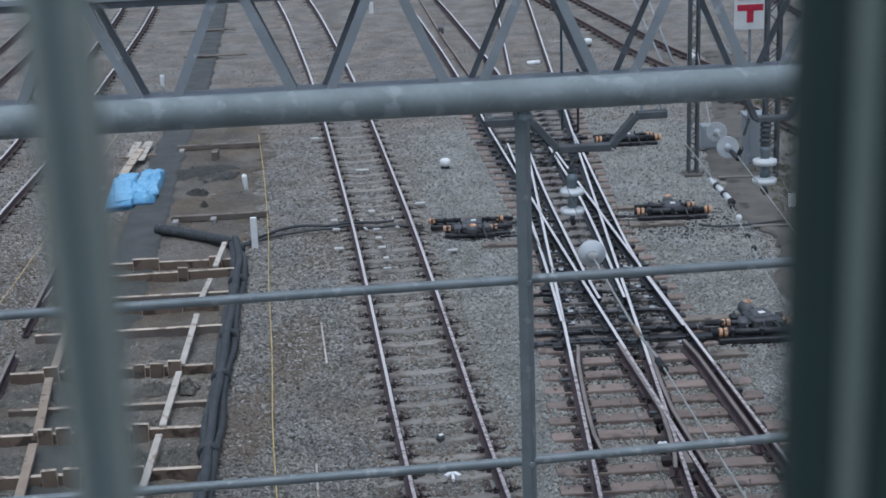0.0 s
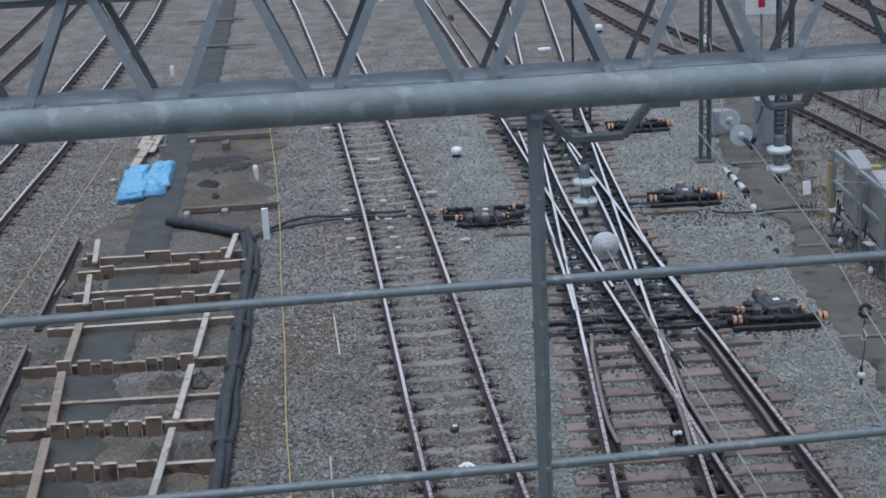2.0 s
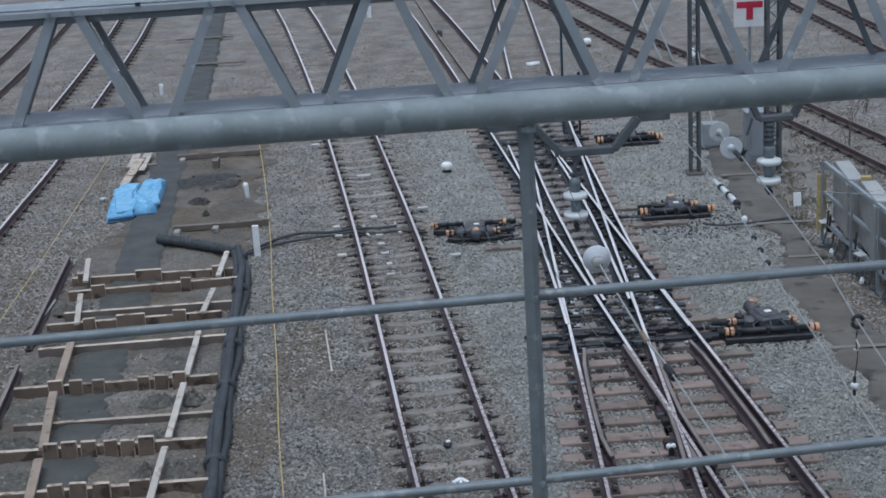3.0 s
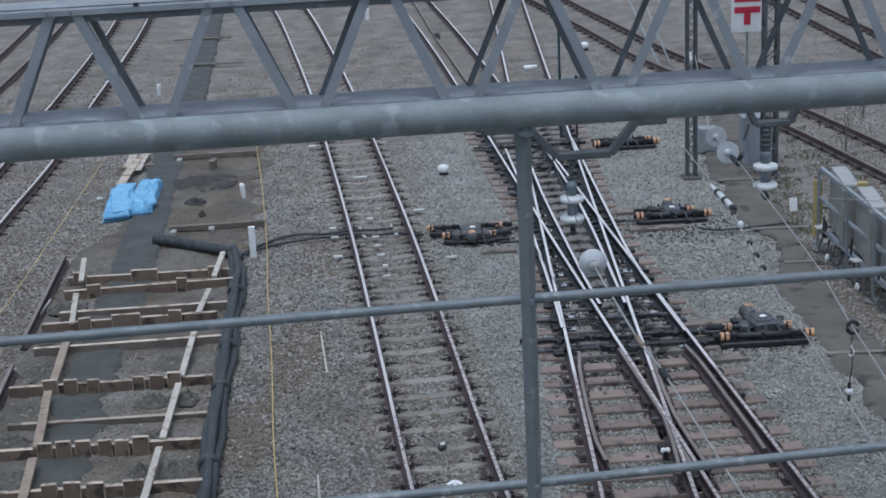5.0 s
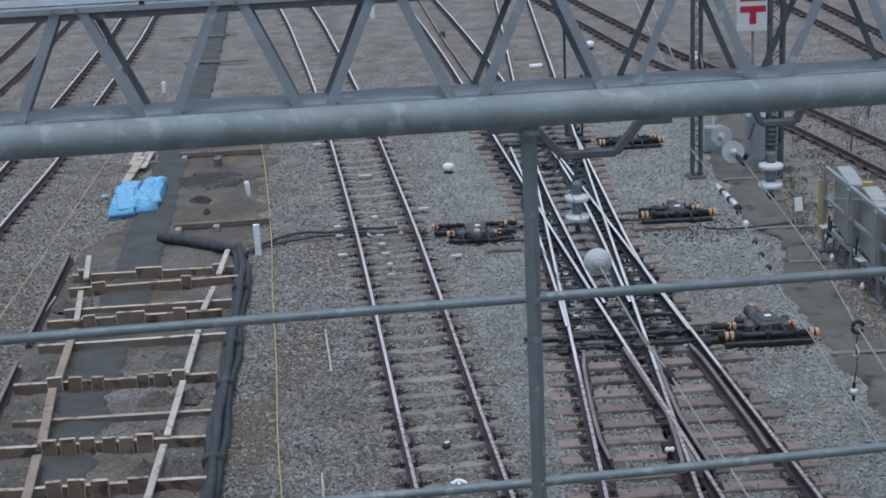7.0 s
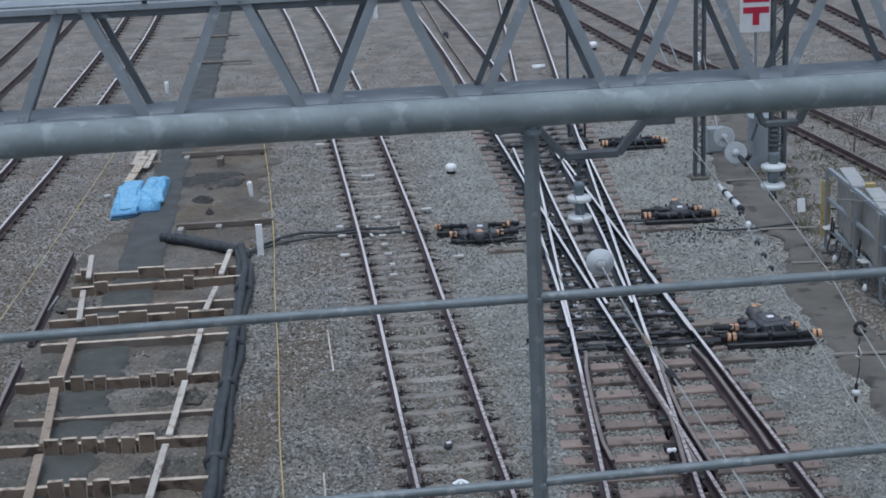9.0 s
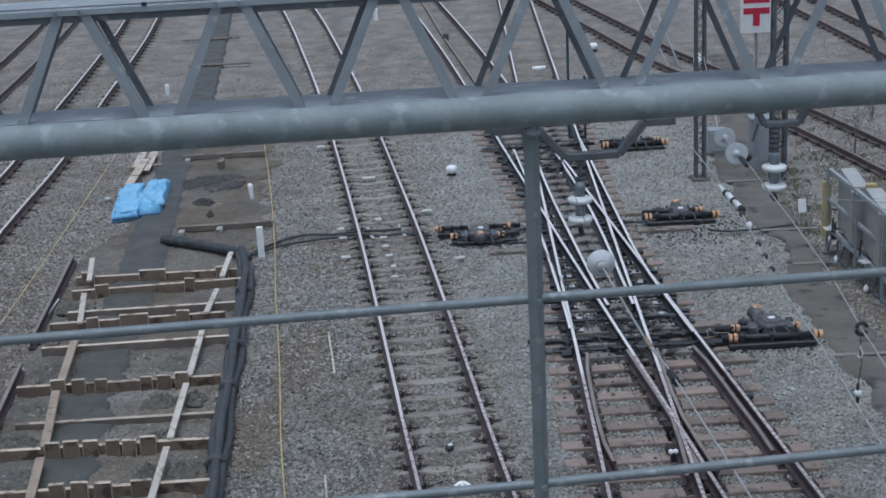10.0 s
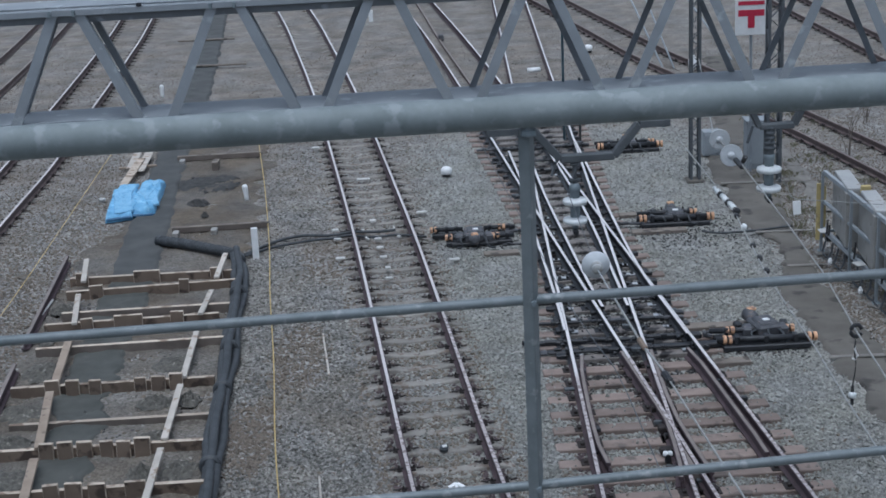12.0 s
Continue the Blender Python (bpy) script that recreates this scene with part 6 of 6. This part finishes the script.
def build_weeds():
    """Dry grass blades and low weeds in the ballast edges."""
    rng = random.Random(9)
    verts, faces = [], []
    spots = [(rng.uniform(7.3, 9.2), rng.uniform(24, 40)) for _ in range(150)] + [(rng.uniform(6.75, 7.3), rng.uniform(28, 33)) for _ in range(30)]
    for sx, sy in spots:
        for _ in range(rng.randint(7, 16)):
            a, l, w = rng.uniform(0, 6.28), rng.uniform(0.04, 0.11), rng.uniform(0.0015, 0.0035)
            bx, by = sx + rng.gauss(0, 0.06), sy + rng.gauss(0, 0.06)
            dx, dy = math.cos(a), math.sin(a)
            n = len(verts)
            verts += [(bx - dy * w, by + dx * w, -0.03), (bx + dy * w, by - dx * w, -0.03), (bx + dx * l * 0.35, by + dy * l * 0.35, l * 0.7), (bx + dx * l * 0.9, by + dy * l * 0.9, l * rng.uniform(0.6, 1.0))]
            faces += [(n, n + 1, n + 2), (n + 1, n + 3, n + 2), (n, n + 2, n + 3)]
    me = bpy.data.meshes.new("weeds")
    me.from_pydata(verts, [], faces)
    me.materials.append(WEED)
    tagged(new("weeds", me), "sparse dry grass and low weeds in the ballast", "grass", kind="stuff")


build_weeds()


# ---- loose ballast stones near the view ----
def build_stones():
    rng = np.random.default_rng(7)
    n = 285000
    y = 16.2 + 42 * rng.random(n) ** 2.0
    x = (rng.random(n) * 2 - 1) * (y * 0.30 + 0.6) + 0.01 * y
    ql, pl = 2.21 + 0.0135 * y, 5.603 - 0.101 * y
    lo, hi = np.minimum(ql, pl) - 1.03, np.maximum(ql, pl) + 1.03
    in_slip = (x > lo) & (x < hi)
    phase = np.abs((y - 15.41 - (x - (lo + hi) / 2) * 0.0437 + 0.2665) % 0.533 - 0.2665)
    keep = ~(in_slip & (phase < 0.11) & (rng.random(n) > 0.025)) & (rng.random(n) > (y - 34) / 20)
    for c in (ql, pl):
        for s in (-0.566, 0.566):
            keep &= np.abs(x - c - s) > 0.085
    mid = np.interp(y, [p[1] for p in MID], [p[0] for p in MID])
    for s in (-0.566, 0.566):
        keep &= np.abs(x - mid - s) > 0.10
    on_mid = (np.abs(x - mid) < 1.0)
    row = np.abs((y - 16.76 + (x - mid) * -0.1 + 0.305) % 0.606 - 0.303)
    keep &= ~(on_mid & (np.abs(x - mid) < 0.5) & (row < 0.08) & (rng.random(n) < 0.72))
    left = np.interp(y, [14, 18, 24, 29.5, 31, 37.5, 44], [-6.2, -6.5, -6.7, -6.7, -6.2, -6.1, -6.9])
    right = np.interp(y, [14, 18, 24, 29.5, 31, 37.5, 44], [-3.0, -3.1, -3.4, -3.6, -3.6, -4.0, -5.2])
    in_dirt = (x > left) & (x < right)
    keep &= ~(in_dirt & (rng.random(n) < np.where((x < -5.55) & (y < 26), 0.25, np.where(y > 29.5, 0.42, 0.62)) + 0.25 * np.sin(x * 2.1 + y * 0.9)))
    wl = np.interp(y, [16, 20.6, 23, 25.7, 26.7, 28.2, 29.4, 34.4, 39], [6.2, 5.88, 5.8, 5.72, 6.05, 6.2, 5.9, 6.05, 7.0])
    wr = np.interp(y, [16, 20, 24, 25.8, 28.7, 31.5, 33.9, 39], [7.05, 6.75, 6.6, 6.56, 6.75, 6.95, 7.15, 8.1])
    keep &= ~((x > wl) & (x < wr) & (rng.random(n) < np.clip(0.6 + 1.6 * np.minimum(x - wl, wr - x), 0, np.where(y < 28, 0.97, 0.9))))
    near = np.full(n, 9.0)
    for cc in (ql, pl, mid):
        for s in (-0.566, 0.566):
            near = np.minimum(near, np.abs(x - cc - s))
    tone = np.where(near + 0.12 * rng.random(n) < 0.225, 1, 0)
    tone = np.where(in_slip & (y > 22.4 - rng.random(n)) & (y < 40.5 + 2 * rng.random(n)) & (x > lo + 0.30) & (x < hi - 0.30) & (rng.random(n) < 0.92), 2, tone)
    for cx, cy, wx, wy in ((-2.25, 23.4, 0.5, 1.7), (-2.7, 20.5, 0.4, 1.4), (-2.0, 28.5, 0.6, 1.5), (3.2, 38.6, 2.4, 0.9)):
        d = ((x - cx) / wx) ** 2 + ((y - cy) / wy) ** 2
        tone = np.where((tone == 0) & (d * (0.6 + 0.8 * rng.random(n)) < 0.8), 3, tone)
    tone = np.where(in_dirt & (rng.random(n) < 0.55), 3, tone)
    tone = np.where(in_dirt & (y < 26.5) & (np.sin(x * 3.1 + 1) * np.sin(y * 1.7) > 0.05) & (rng.random(n) < 0.5), 2, tone)
    tone = np.where((tone == 0) & on_mid & (rng.random(n) < 0.45), 3, tone)
    tone = np.where((tone == 0) & in_slip & (rng.random(n) < 0.2), 3, tone)
    tone = np.where((tone == 0) & (rng.random(n) < np.clip((y - 31) / 14, 0.04, 0.7) * np.where(x > 0.4, 0.3, 1.0)), 3, tone)
    tone = np.where((tone == 0) & (x < -6.2 - 0.5 * rng.random(n)) & (rng.random(n) < 0.82), 3, tone)
    tone = np.where((tone == 0) & (x > 6.0 + 0.5 * rng.random(n)) & (rng.random(n) < 0.85), 3, tone)
    for cx, cy, wx, wy in ((0.70, 29.0, 0.95, 0.55), (4.75, 29.4, 1.45, 1.7), (5.0, 23.1, 0.95, 0.55), (4.47, 35.5, 1.1, 0.8)):
        d = ((x - cx) / wx) ** 2 + ((y - cy) / wy) ** 2
        tone = np.where((d < 1) & (rng.random(n) < 0.75 * (1 - d)), 2, tone)
    on_top = (in_slip & (phase < 0.11))[keep]
    x, y, tone = x[keep], y[keep], tone[keep]
    # dark wet clods of the spoil heaps
    m = 1500
    cx, cy, cw = (np.repeat(np.array(v), (900, 420, 180)) for v in ((-4.95, -5.0, -4.72), (34.2, 32.6, 31.6), (0.72, 0.22, 0.09)))
    a, d = rng.random(m) * 6.283, np.sqrt(rng.random(m))
    sx, sy = cx + np.cos(a) * d * cw, cy + np.sin(a) * d * cw * 1.05
    ok = np.sin(sx * 11) * np.sin(sy * 9) + rng.random(m) > 0.25
    x, y, tone = np.concatenate([x, sx[ok]]), np.concatenate([y, sy[ok]]), np.concatenate([tone, np.full(ok.sum(), 2)])
    n = len(x)
    r = (0.0135 + 0.020 * rng.random(n) ** 1.4) * np.interp(y, [22, 36], [1.0, 0.72])
    r[-int(ok.sum()):] *= 2.2
    z = np.array([ground_height(a, b) for a, b in zip(x, y)]) + r * (0.05 + 0.5 * rng.random(n))
    z[:len(on_top)] = np.where(on_top, 0.006 + r[:len(on_top)] * 0.4, z[:len(on_top)])
    octa = np.array([(1, 0, 0), (0, 1, 0), (-1, 0, 0), (0, -1, 0), (0, 0, 1), (0, 0, -1)], float)
    ang = rng.random(n) * 6.283
    jit = 0.65 + 0.7 * rng.random((n, 6, 1))
    v = octa[None] * jit + (rng.random((n, 6, 3)) - 0.5) * 0.75
    v *= np.array([1.2, 1.0, 0.8])
    lean = (rng.random(n) - 0.5)[:, None] * 1.6
    v = np.stack([v[:, :, 0] * np.cos(lean) - v[:, :, 2] * np.sin(lean), v[:, :, 1], v[:, :, 0] * np.sin(lean) + v[:, :, 2] * np.cos(lean)], 2) * r[:, None, None]
    ca, sa = np.cos(ang)[:, None], np.sin(ang)[:, None]
    vx = v[:, :, 0] * ca - v[:, :, 1] * sa + x[:, None]
    vy = v[:, :, 0] * sa + v[:, :, 1] * ca + y[:, None]
    vz = v[:, :, 2] + z[:, None]
    co = np.stack([vx, vy, vz], 2).reshape(-1, 3)
    tri = np.array([(0, 1, 4), (1, 2, 4), (2, 3, 4), (3, 0, 4), (1, 0, 5), (2, 1, 5), (3, 2, 5), (0, 3, 5)])
    idx = (tri[None] + (np.arange(n) * 6)[:, None, None]).reshape(-1)
    me = bpy.data.meshes.new("ballast_stones")
    me.vertices.add(len(co))
    me.vertices.foreach_set("co", co.ravel())
    nf = len(idx) // 3
    me.loops.add(len(idx))
    me.loops.foreach_set("vertex_index", idx)
    me.polygons.add(nf)
    me.polygons.foreach_set("loop_start", np.arange(nf) * 3)
    me.polygons.foreach_set("loop_total", np.full(nf, 3))
    me.polygons.foreach_set("material_index", np.repeat(tone, 8).astype(np.int32))
    me.polygons.foreach_set("use_smooth", np.zeros(nf, bool))
    me.update(calc_edges=True)
    for m in (STONES, RUSTSTONE, OILSTONE, SOILSTONE):
        me.materials.append(m)
    tagged(new("ballast_stones", me), "loose grey crushed ballast stones", "ballast", kind="stuff")


build_stones()


def motions():
    """Nothing in the yard moves; only the camera does."""
    return None


motions()
